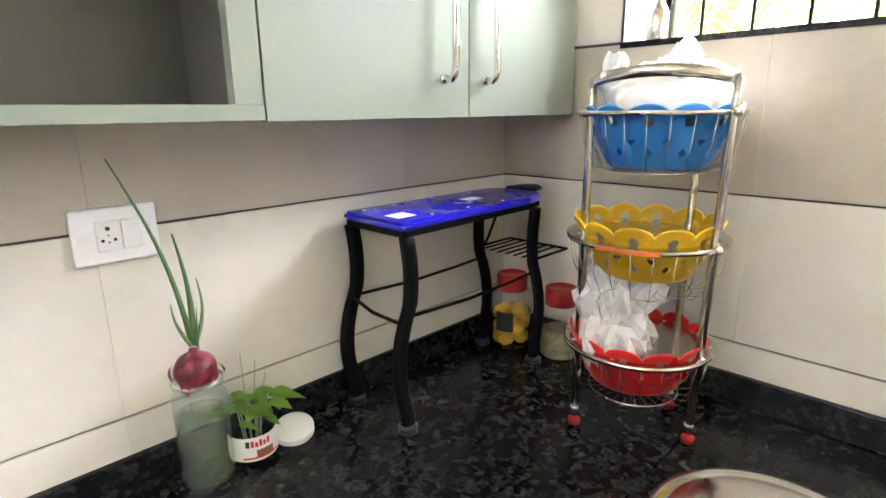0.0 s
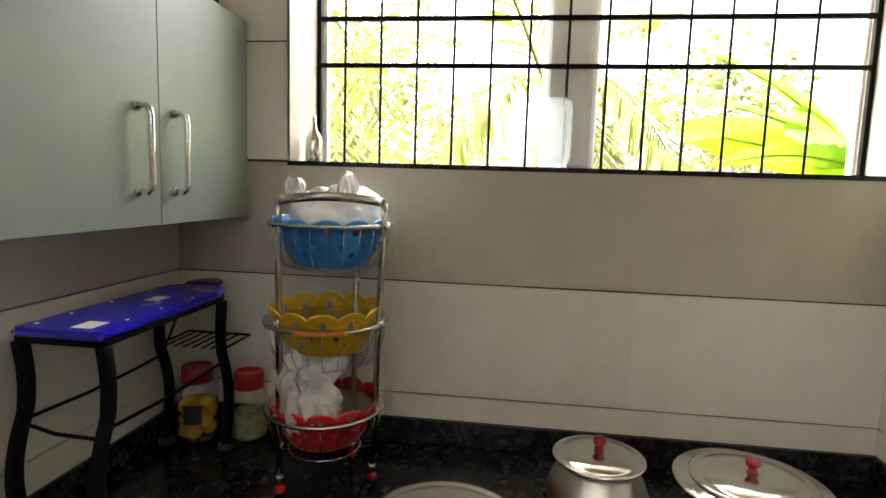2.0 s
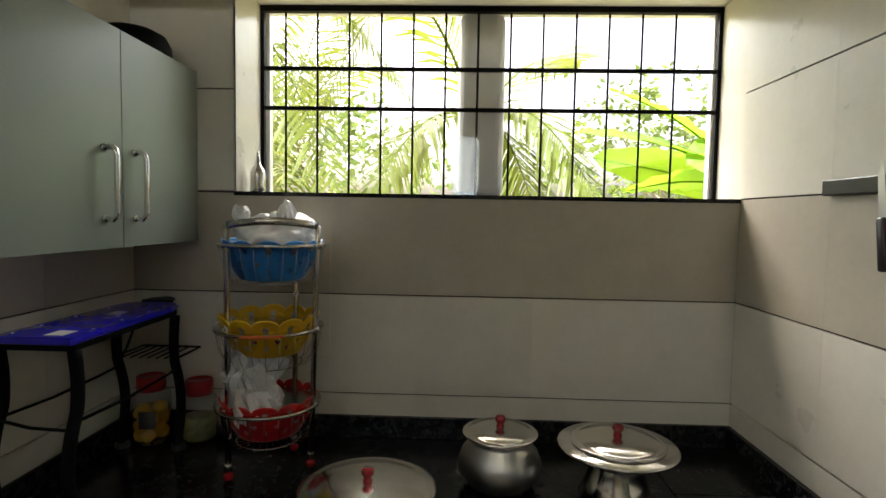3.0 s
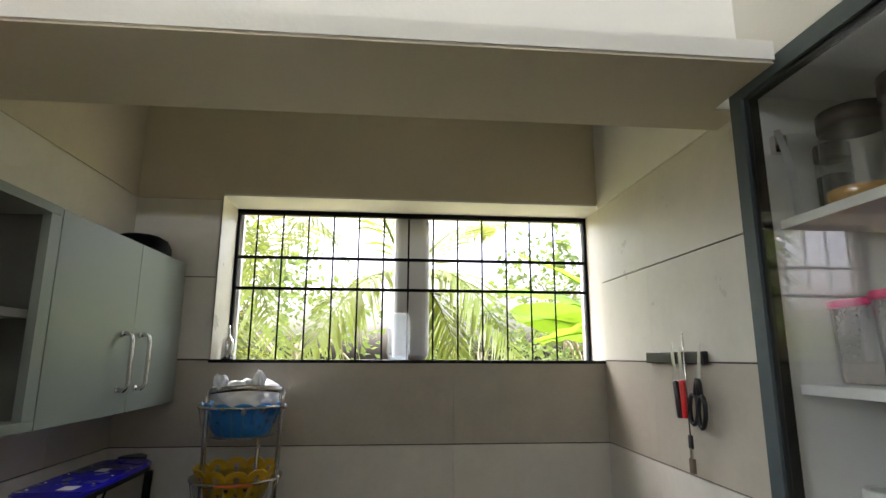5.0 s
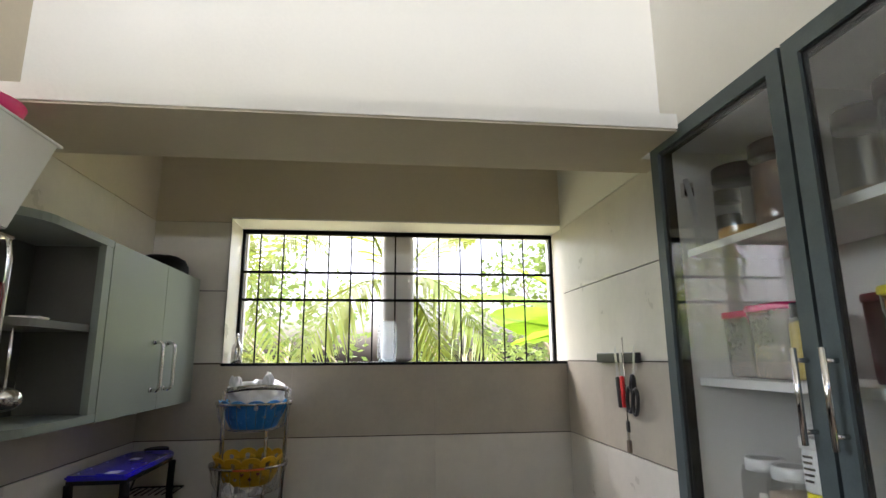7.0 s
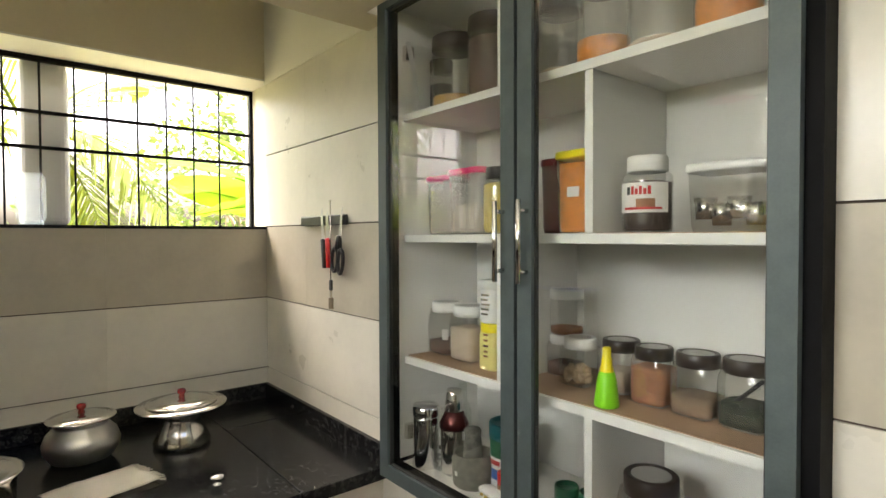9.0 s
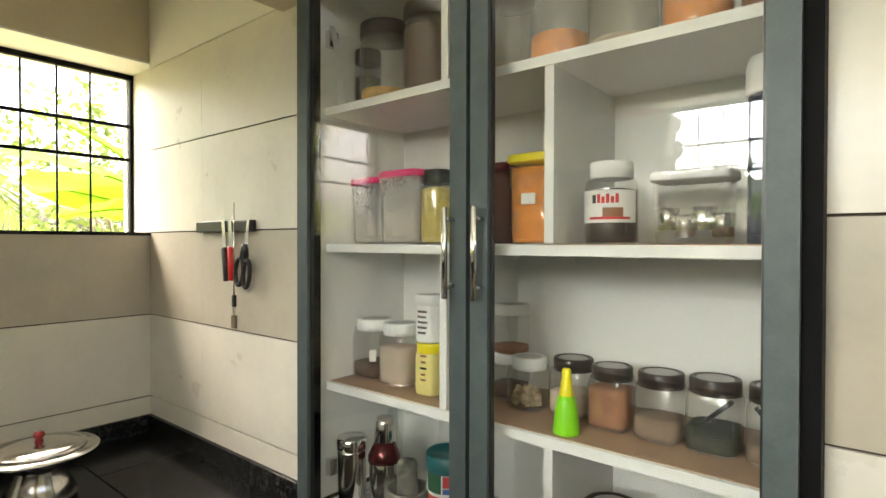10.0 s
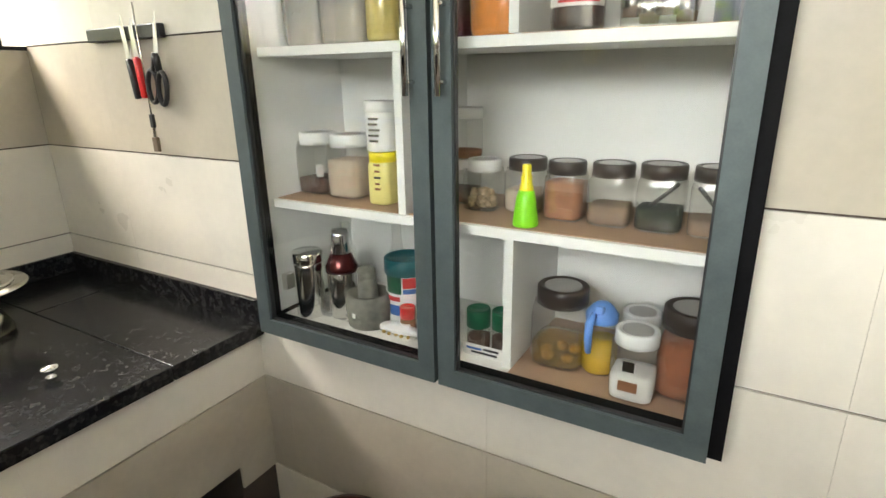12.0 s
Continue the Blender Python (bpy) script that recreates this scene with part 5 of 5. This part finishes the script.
slt = jar("salt_jar", -0.727, -0.850, S0, 0.040, 0.134, "square clear jar half full of white salt, white lid", "jar", WHITE_PLASTIC, 0.020, 0.97, 0.45, SALT, 6.0, neck=0.98)
part("label", boxes((-0.014, 0.020, 0.0415, 0.0422, 0.026, 0.046)), LABEL_BROWN, slt)
part("label", boxes((-0.006, 0.014, 0.0415, 0.0422, 0.066, 0.086)), STEEL, slt)
jar("storage_jar", -0.812, -0.905, S0, 0.052, 0.172, "clear jar of red chilli powder with dark lid", "jar", DARK_LID, 0.032, 1.0, 0.80, surface("deep_red_chilli", (0.28, 0.085, 0.03), 0.9, vary=0.25, scale=30), 5.0)
jar("storage_jar", -0.712, -0.985, S0, 0.038, 0.112, "small hazy jar with white lid at the back", "jar", WHITE_PLASTIC, 0.018, 1.0, 0.4, FLOUR, 0)

# second shelf
sj = jar("spread_jar", -0.575, -0.880, S2, 0.045, 0.142, "glass jar of dark cocoa spread with white lid", "jar", WHITE_PLASTIC, 0.022, 0.82, 0.80, CHOCOLATE, 0, JAR_PLASTIC, neck=0.80)
spread_label(sj, 0.0452, 0.036, 0.055, 92)
ob = tub("storage_tub", -0.421, -0.900, S2, 0.092, 0.095, 0.172, "clear tub of orange snacks with yellow lid", "tub", LEMON_PLASTIC, ORANGE_FOOD, 0.85, JAR_PLASTIC)
part("price_sticker", boxes((-0.018, 0.012, 0.0465, 0.0472, 0.075, 0.096)), LABEL_WHITE, ob)
tub("storage_tub", -0.340, -0.925, S2, 0.055, 0.09, 0.165, "maroon plastic tub with lid", "tub", surface("maroon_plastic", (0.18, 0.01, 0.03), 0.35), BROWN_FOOD, 0.8, surface("dark_maroon_plastic", (0.10, 0.012, 0.02), 0.3))
jar("storage_jar", -0.163, -0.900, S2, 0.039, 0.165, "round jar of yellow lentils with black lid", "jar", BLACK_PLASTIC, 0.022, 0.82, 0.88, YELLOW_FOOD, 0, GLASS, neck=0.8)
tub("storage_tub", -0.058, -0.925, S2, 0.125, 0.11, 0.172, "hazy square tub of pale flour with pink lid", "tub", PINK_PLASTIC, FLOUR, 0.45)
tub("storage_tub", 0.072, -0.945, S2, 0.118, 0.10, 0.166, "hazy square tub with pink lid", "tub", PINK_PLASTIC, FLOUR, 0.30)
cl = tub("storage_tub", -0.690, -0.965, S2, 0.125, 0.10, 0.125, "clear square box of steel utensils", "box", WHITE_PLASTIC, None, 0, JAR_PLASTIC)
for k in range(4):
    part("steel_cup", moved(lathe([(0.016, 0.0), (0.021, 0.04), (0.019, 0.04), (0.014, 0.003)], 20), -0.045 + 0.03 * k, 0.0, 0.012 + 0.012 * (k % 2)), STEEL, cl, "", True)
bl = thing("blue_canister", -0.818, -0.915, S2, "dark blue canister with hazy white lid", "canister")
part("can_body", lathe([(0.036, 0.0), (0.038, 0.004), (0.038, 0.225), (0.036, 0.23)], 28), surface("navy_plastic", (0.05, 0.065, 0.10), 0.35), bl, "", True)
part("lid", lathe([(0.040, 0.228), (0.041, 0.232), (0.041, 0.27), (0.037, 0.285), (0.0001, 0.286)], 28), WHITE_PLASTIC, bl, "", True)

# top shelf
for x, y, r, h, fd, fill, lab in ((0.108, -0.940, 0.034, 0.165, HERB, 0.7, "dark clear jar of dried herbs with black lid"), (0.008, -0.905, 0.063, 0.195, TURMERIC, 0.20, "large clear jar with a little yellow spice, dark lid"), (-0.135, -0.905, 0.062, 0.205, BROWN_FOOD, 0.86, "large clear jar of brown grains with dark lid"),
                                  (-0.346, -0.915, 0.050, 0.185, FLOUR, 0.15, "nearly empty clear jar with dark lid"), (-0.458, -0.910, 0.056, 0.200, ORANGE_FOOD, 0.34, "clear jar with orange snacks and dark lid"), (-0.582, -0.910, 0.060, 0.205, FLOUR, 0.12, "tall clear jar with dark lid"), (-0.705, -0.915, 0.056, 0.190, ORANGE_FOOD, 0.42, "clear jar of orange sweets with dark lid"), (-0.815, -0.920, 0.046, 0.180, CHILLI, 0.3, "clear jar of red powder with dark lid")):
    jar("storage_jar", x, y, S3, r, h, lab, "jar", DARK_LID, 0.026, 1.0, fill, fd, 0, None, group="jars on the top shelf")
ps = thing("plastic_strip", 0.098, -0.832, S3, "curled white plastic strip leaning inside the door", "strip")
bm = bmesh.new()
rows = []
for i in range(12):
    u = i / 11
    x = -0.014 + 0.036 * u - 0.010 * math.sin(3 * u)
    rows.append([bm.verts.new((x - 0.010 * (1 - 0.5 * u), 0.0, 0.20 * u)), bm.verts.new((x + 0.006 * (1 - 0.5 * u), 0.010, 0.20 * u))])
for a, b in zip(rows, rows[1:]):
    bm.faces.new((a[0], a[1], b[1], b[0]))
bmesh.ops.solidify(bm, geom=bm.faces[:], thickness=0.0015)
part("strip", bm, WHITE_PLASTIC, ps, "", True)

# ---- dish rack and tray over the sink ----
dr = thing("hanging_dish_rack", -0.14, 0.86, 1.32, "chrome wire dish rack hung against the sink window wall", "dish rack")
for x in (-0.46, 0.10):
    for y in (-0.09, 0.09):
        part("upright", rods([(x, y, 0.0), (x, y, 0.50), (x, y * 0.9, 0.55)], r=0.0055), CHROME, dr, "", True)
for z in (0.01, 0.20, 0.36, 0.545):
    lo = [(-0.46, -0.09, z), (0.10, -0.09, z), (0.10, 0.09, z), (-0.46, 0.09, z)]
    part("hoop", tube(bmesh.new(), lo, 0.004, 8, True), CHROME, dr, "", False)
    for k in range(18):
        x = -0.43 + 0.03 * k
        part("wire", rods([(x, -0.09, z), (x, 0.09, z)], r=0.002, seg=5), CHROME, dr, "", True)
for x in (-0.12, 0.06):
    part("hook", rods([(x, 0.09, 0.40), (x, 0.103, 0.40), (x, 0.1045, 0.36)], r=0.003), CHROME, dr, "", True)
ty = thing("white_tray", -0.10, 0.835, 1.872, "white plastic tray standing on the dish rack", "tray")
bm = bmesh.new()
lo = [bm.verts.new(p) for p in ((-0.10, -0.06, 0), (0.05, -0.06, 0), (0.05, 0.06, 0), (-0.10, 0.06, 0))]
hi = [bm.verts.new(p) for p in ((-0.17, -0.09, 0.225), (0.135, -0.09, 0.225), (0.135, 0.09, 0.225), (-0.17, 0.09, 0.225))]
bm.faces.new(lo[::-1])
for i in range(4):
    bm.faces.new((lo[i], lo[(i + 1) % 4], hi[(i + 1) % 4], hi[i]))
bmesh.ops.bevel(bm, geom=bm.edges[:], offset=0.010, segments=2, affect="EDGES")
bmesh.ops.solidify(bm, geom=bm.faces[:], thickness=0.003)
part("tray_body", bm, WHITE_PLASTIC, ty)
part("rim", moved(tube(bmesh.new(), [(-0.17, -0.09, 0.222), (0.135, -0.09, 0.222), (0.135, 0.09, 0.222), (-0.17, 0.09, 0.222)], 0.004, 8, True)), WHITE_PLASTIC, ty)
bw = thing("pink_bowl", -0.12, 0.84, 2.09, "pink plastic bowl resting on the white tray", "bowl")
part("bowl", lathe([(0.05, 0.0), (0.085, 0.012), (0.095, 0.04), (0.092, 0.04), (0.08, 0.016), (0.0001, 0.006)], 36), PINK_PLASTIC, bw, "", True)
mg = thing("red_mug", -0.065, 0.80, 1.685, "dark red mug on the dish rack", "mug")
part("cup", lathe([(0.028, 0.0), (0.034, 0.004), (0.036, 0.085), (0.033, 0.085), (0.030, 0.008), (0.0001, 0.006)], 28), surface("dark_red_enamel", (0.30, 0.02, 0.02), 0.25), mg, "", True)
ld = thing("steel_ladle", -0.025, 0.752, 1.56, "steel ladle hanging from the dish rack", "ladle")
part("ladle_bowl", moved(ball(0.032, 0.75), 0, 0, -0.02), STEEL, ld, "", True)
part("ladle_handle", rods([(0, 0, 0.0), (0.004, 0.004, 0.12)], r=0.003), STEEL, ld, "", True)
for k, (x, y, mt, lb) in enumerate(((-0.20, 0.84, LEMON_PLASTIC, "yellow plastic cup on the dish rack"), (-0.27, 0.86, STEEL, "steel tumbler on the dish rack"), (-0.13, 0.88, STEEL, "steel tumbler on the dish rack"))):
    c = thing("tumbler", x, y, 1.525, lb, "cup", "cups on the dish rack")
    part("cup", lathe([(0.026, 0.0), (0.036, 0.09), (0.034, 0.09), (0.024, 0.004), (0.0001, 0.004)], 24), mt, c, "", True)

for k in range(4):
    pl = thing("steel_plate", -0.30 - 0.055 * k, 0.86, 1.684, "round steel plate standing in the dish rack", "plate", "plates in the dish rack")
    pl.matrix_basis = pose(-0.30 - 0.055 * k, 0.80 + 0.012 * k, 1.776, 72, 0, 24)
    part("plate", lathe([(0.0001, 0.0), (0.068, 0.0), (0.076, 0.006), (0.088, 0.014), (0.090, 0.016), (0.087, 0.017), (0.074, 0.009), (0.066, 0.003), (0.0001, 0.003)], 40), STEEL, pl, "", True)
hd = thing("cutlery_holder", -0.245, 0.80, 1.684, "steel holder full of spoons and ladles in the dish rack", "cutlery holder")
part("cup", lathe([(0.036, 0.0), (0.038, 0.003), (0.042, 0.13), (0.044, 0.132), (0.041, 0.13), (0.036, 0.006), (0.0001, 0.006)], 28), STEEL, hd, "", True)
for k, (dx, dy, top) in enumerate(((0.012, 0.0, 0.36), (-0.03, 0.01, 0.31), (0.035, 0.012, 0.28), (-0.012, -0.02, 0.25), (0.02, -0.02, 0.27))):
    sp = part("spoon", rods([(dx * 0.2, dy * 0.2, 0.012), (dx, dy, top - 0.07)], r=0.0035), STEEL, hd, "", True)
    part("spoon_bowl", moved(ball(0.024, 1.7, sub=2), dx * 1.2, dy * 1.2, top - 0.04), STEEL, sp, "", True)

# ---- bins on the floor ----
b = thing("waste_bin", -0.60, -0.665, 0.0, "round black lidded bin standing on the floor", "bin")
part("bin_body", lathe([(0.115, 0.0), (0.12, 0.01), (0.135, 0.62), (0.137, 0.63)], 36), BLACK_PLASTIC, b, "", True)
part("lid", lathe([(0.142, 0.622), (0.142, 0.64), (0.12, 0.66), (0.05, 0.675), (0.0001, 0.676)], 36), BLACK_PLASTIC, b, "", True)
b = thing("storage_drum", -0.13, -0.66, 0.0, "dark maroon lidded drum standing on the floor", "drum")
part("drum_body", lathe([(0.125, 0.0), (0.13, 0.01), (0.14, 0.43)], 36), surface("dark_maroon_drum", (0.05, 0.012, 0.01), 0.4), b, "", True)
part("lid", lathe([(0.146, 0.425), (0.146, 0.445), (0.12, 0.46), (0.0001, 0.47)], 36), surface("maroon_lid", (0.07, 0.015, 0.012), 0.4), b, "", True)

# ---- garden ----
tagged(part("ground", boxes((-160, 160, -120, 120, -0.4, -0.3)), LAWN), "garden ground of soil and grass", "ground", kind="structure")


def frond(t, base, tip, sag, n, ln):
    """A palm frond: a bent midrib with two rows of hanging leaflets."""
    a, b = Vector((0, 0, 0)), Vector(tip) - Vector(base)
    pts = [a.lerp(b, i / 24) + Vector((0, 0, sag * math.sin(math.pi * i / 24))) for i in range(25)]
    rib = part("frond", tube(bmesh.new(), pts, [0.014 * (1 - 0.85 * i / 24) for i in range(25)], 6), FROND, t, "", True)
    bm = bmesh.new()
    for i in range(n):
        u = 0.06 + 0.94 * i / n
        k = min(23, int(u * 24))
        p = pts[k].lerp(pts[k + 1], u * 24 - k)
        d = (pts[k + 1] - pts[k]).normalized()
        for s in (-1, 1):
            side = d.cross(Vector((0, 0, 1))).normalized() * s
            l = ln * math.sin(math.pi * min(1, 0.15 + 0.8 * u)) * random.uniform(0.85, 1.1)
            out = (side * 0.72 + d * 0.55 + Vector((0, 0, random.uniform(-0.25, 0.1)))).normalized()
            q1 = p + out * l * 0.5 + Vector((0, 0, -0.02 * l))
            q2 = p + out * l + Vector((0, 0, -0.16 * l))
            w = d * 0.0145
            v = [bm.verts.new(x) for x in (p - w * 0.6, p + w * 0.6, q1 + w, q1 - w, q2)]
            bm.faces.new((v[0], v[1], v[2], v[3]))
            bm.faces.new((v[3], v[2], v[4]))
    rib.matrix_basis = Matrix.Translation(Vector(base) - t.matrix_basis.translation)
    tagged(part("foliage", bm, FROND, rib), kind="stuff")


random.seed(21)
def palm(x, y, top, thick, fronds):
    t = thing("coconut_palm", x, y, -0.3, "young coconut palm with arching fronds outside the window", "palm", "palms in the garden")
    part("trunk", tube(bmesh.new(), [(0, 0, 0), (0.02, 0.02, (top + 0.3) * 0.5), (0, 0, top + 0.3)], [thick * 1.3, thick, thick * 0.9], 10), BARK, t, "", True)
    for tip, sag in fronds:
        frond(t, (x, y, top), tip, sag, 56, 0.74)


palm(4.5, 2.7, 1.15, 0.07, (((3.2, 0.9, 1.2), 0.7), ((3.3, 0.2, 1.15), 0.5), ((2.9, 1.05, 1.75), 0.5)))
palm(3.7, 1.95, 3.2, 0.07, (((3.2, 1.08, 1.2), 0.25), ((3.0, 0.72, 1.55), 0.35), ((3.4, 0.35, 2.35), 0.45)))
palm(3.7, -0.12, 2.28, 0.045, (((3.0, 0.62, 1.58), 0.26), ((3.0, 0.98, 1.95), 0.95), ((3.0, -0.92, 1.58), 0.30), ((4.2, -1.0, 2.85), 0.2), ((3.3, -0.55, 1.5), 0.2)))
palm(6.6, 2.4, 2.2, 0.07, (((5.2, 1.0, 4.2), 0.5), ((5.4, 0.6, 3.0), 0.6), ((5.3, 2.2, 2.0), 0.6)))


def banana_leaf(t, base, tip, width, sag, twist):
    a, b = Vector((0, 0, 0)), Vector(tip) - Vector(base)
    d = b.normalized()
    side = d.cross(Vector((0, 0, 1))).normalized()
    nrm = side.cross(d)
    side = (side * math.cos(twist) + nrm * math.sin(twist)).normalized()
    up = side.cross(d)
    bm = bmesh.new()
    rows = []
    n = 22
    for i in range(n + 1):
        u = i / n
        c = a.lerp(b, u) + Vector((0, 0, sag * math.sin(math.pi * u)))
        w = width * (math.sin(math.pi * min(1, 0.06 + u * 0.94)) ** 0.5)
        ripple = 0.012 * math.sin(i * 2.1)
        rows.append([bm.verts.new(c - side * w + up * (0.10 * w + ripple)), bm.verts.new(c - side * w * 0.5 + up * 0.09 * w), bm.verts.new(c), bm.verts.new(c + side * w * 0.5 + up * 0.09 * w), bm.verts.new(c + side * w + up * (0.10 * w - ripple))])
    for r0, r1 in zip(rows, rows[1:]):
        for k in range(4):
            bm.faces.new((r0[k], r0[k + 1], r1[k + 1], r1[k]))
    leaf = part("leaf", bm, BANANA, t, "", True)
    leaf.matrix_basis = Matrix.Translation(Vector(base) - t.matrix_basis.translation)
    bm = bmesh.new()
    tube(bm, [a.lerp(b, i / 10) + Vector((0, 0, sag * math.sin(math.pi * i / 10) - 0.006)) for i in range(11)], [0.014 * (1 - 0.8 * i / 10) for i in range(11)], 6)
    part("midrib", bm, BANANA, leaf, "", True)


plant = thing("banana_plant", 3.75, -2.25, -0.3, "banana plant with broad bright green leaves", "banana plant")
bm = bmesh.new()
tube(bm, [(0, 0, 0), (0.02, 0, 1.0), (0, 0, 2.1)], [0.12, 0.10, 0.06], 12)
part("stem", bm, BANANA, plant, "", True)
for a in (((3.75, -2.25, 1.8), (3.0, -0.72, 2.08), 0.16, 0.10, 0.4), ((3.75, -2.25, 1.75), (3.3, -1.0, 2.42), 0.13, 0.12, 0.3), ((3.75, -2.25, 1.75), (3.1, -1.05, 1.72), 0.15, 0.08, -0.5), ((3.75, -2.25, 1.75), (3.7, -1.0, 2.0), 0.17, 0.02, 1.3), ((3.75, -2.25, 1.75), (3.2, -1.5, 1.9), 0.2, 0.15, 0.8)):
    banana_leaf(plant, *a)


def leaf_cloud(name, centre, size, n, leaf, label, mat=None, trunk=True):
    """A shrub or tree crown of many loose leaves round a few limbs."""
    t = thing(name, centre[0], centre[1], -0.3, label, "tree", "garden trees")
    h = centre[2] + 0.3
    bm = bmesh.new()
    tube(bm, [(0, 0, 0), (0.03, 0.05, h * 0.5), (0, 0, h)], [0.07, 0.05, 0.03], 8)
    for k in range(6):
        a = k * 1.05
        tube(bm, [(0, 0, h * 0.7), (size[0] * 0.4 * math.cos(a), size[1] * 0.4 * math.sin(a), h), (size[0] * 0.75 * math.cos(a), size[1] * 0.75 * math.sin(a), h + size[2] * 0.4 * math.sin(k))], [0.03, 0.02, 0.008], 6)
    part("trunk", bm, BARK, t, "", True)
    verts, faces = [], []
    for k in range(n):
        d = Vector((random.gauss(0, 1), random.gauss(0, 1), random.gauss(0, 1))).normalized() * random.uniform(0.45, 1.0)
        if noise.noise(d * 2.2 + Vector(centre)) < -0.12:
            continue
        c = Vector((d.x * size[0], d.y * size[1], h + d.z * size[2]))
        u = Vector((random.gauss(0, 1), random.gauss(0, 1), random.gauss(0, 0.6))).normalized()
        w = u.cross(Vector((random.gauss(0, 1), random.gauss(0, 1), random.gauss(0, 1)))).normalized()
        l = leaf * random.uniform(0.6, 1.3)
        i = len(verts)
        verts += [c - u * l * 0.5, c + w * l * 0.26, c + u * l * 0.5, c - w * l * 0.26]
        faces.append((i, i + 1, i + 2, i + 3))
    me = bpy.data.meshes.new("crown")
    me.from_pydata([tuple(v) for v in verts], [], faces)
    me.materials.append(mat or BUSH)
    ob = new("crown", me)
    ob.parent = t
    tagged(ob, kind="stuff")


for c, s, n, l in (((8.5, 1.6, 1.9), (1.3, 1.6, 1.5), 1500, 0.16), ((8.8, -1.6, 1.7), (1.3, 1.6, 1.3), 1500, 0.16), ((11.5, 3.5, 3.4), (1.8, 2.0, 1.8), 2200, 0.20), ((12.0, -4.2, 3.2), (1.8, 1.8, 1.9), 2200, 0.20), ((4.9, -2.15, 1.75), (0.5, 0.55, 0.6), 1500, 0.07), ((6.4, 3.4, 1.2), (1.0, 1.0, 1.2), 2000, 0.12),
                   ((-1.6, 3.4, 1.65), (1.3, 0.5, 0.75), 900, 0.12), ((0.3, 3.5, 1.6), (1.2, 0.5, 0.75), 900, 0.12), ((-3.2, 5.2, 1.6), (1.2, 0.7, 1.0), 1300, 0.14)):
    leaf_cloud("garden_tree", c, s, n, l, "leafy green garden tree in bright daylight")

# ---- wall tiles ----
tiles(wall_garden, "x", XW, 1, YR, YL, -0.232, [(0.7, 1.0, CREAM), (1.0, 1.3, CREAM), (1.3, 1.598, TAN), (1.6, 1.9, CREAM), (1.9, 2.2, CREAM)], [(-0.85, 0.652, 1.588, 2.3), (YR, YL, 0, CT)])
tiles(wall_cupboard, "y", YR, -1, -1.6, XW, 0.158, [(0.1, 0.4, CREAM), (0.4, 0.7, TAN), (0.7, 1.0, CREAM), (1.0, 1.3, CREAM), (1.3, 1.6, TAN), (1.6, 1.9, CREAM), (1.9, 2.2, CREAM)], [(-0.886, 0.15, 0.885, 2.3), (0.345, XW, 0, CT - 0.04)])
tiles(wall_sink, "y", YL, 1, -1.6, XW, 0.186, [(0.7, 1.0, CREAM), (1.0, 1.3, CREAM), (1.3, 1.6, TAN), (1.6, 1.9, CREAM), (1.9, 2.2, CREAM)], [(-1.10, -0.1, 1.594, 2.3), (-1.6, XW, 0, CT)])
tiles(counter, "x", 0.245, 1, YR, 0.38, -0.235, [(0.4, 0.7, TAN), (0.7, CT - 0.04, CREAM)], [(-0.70, 0.4, 0, 0.475)])
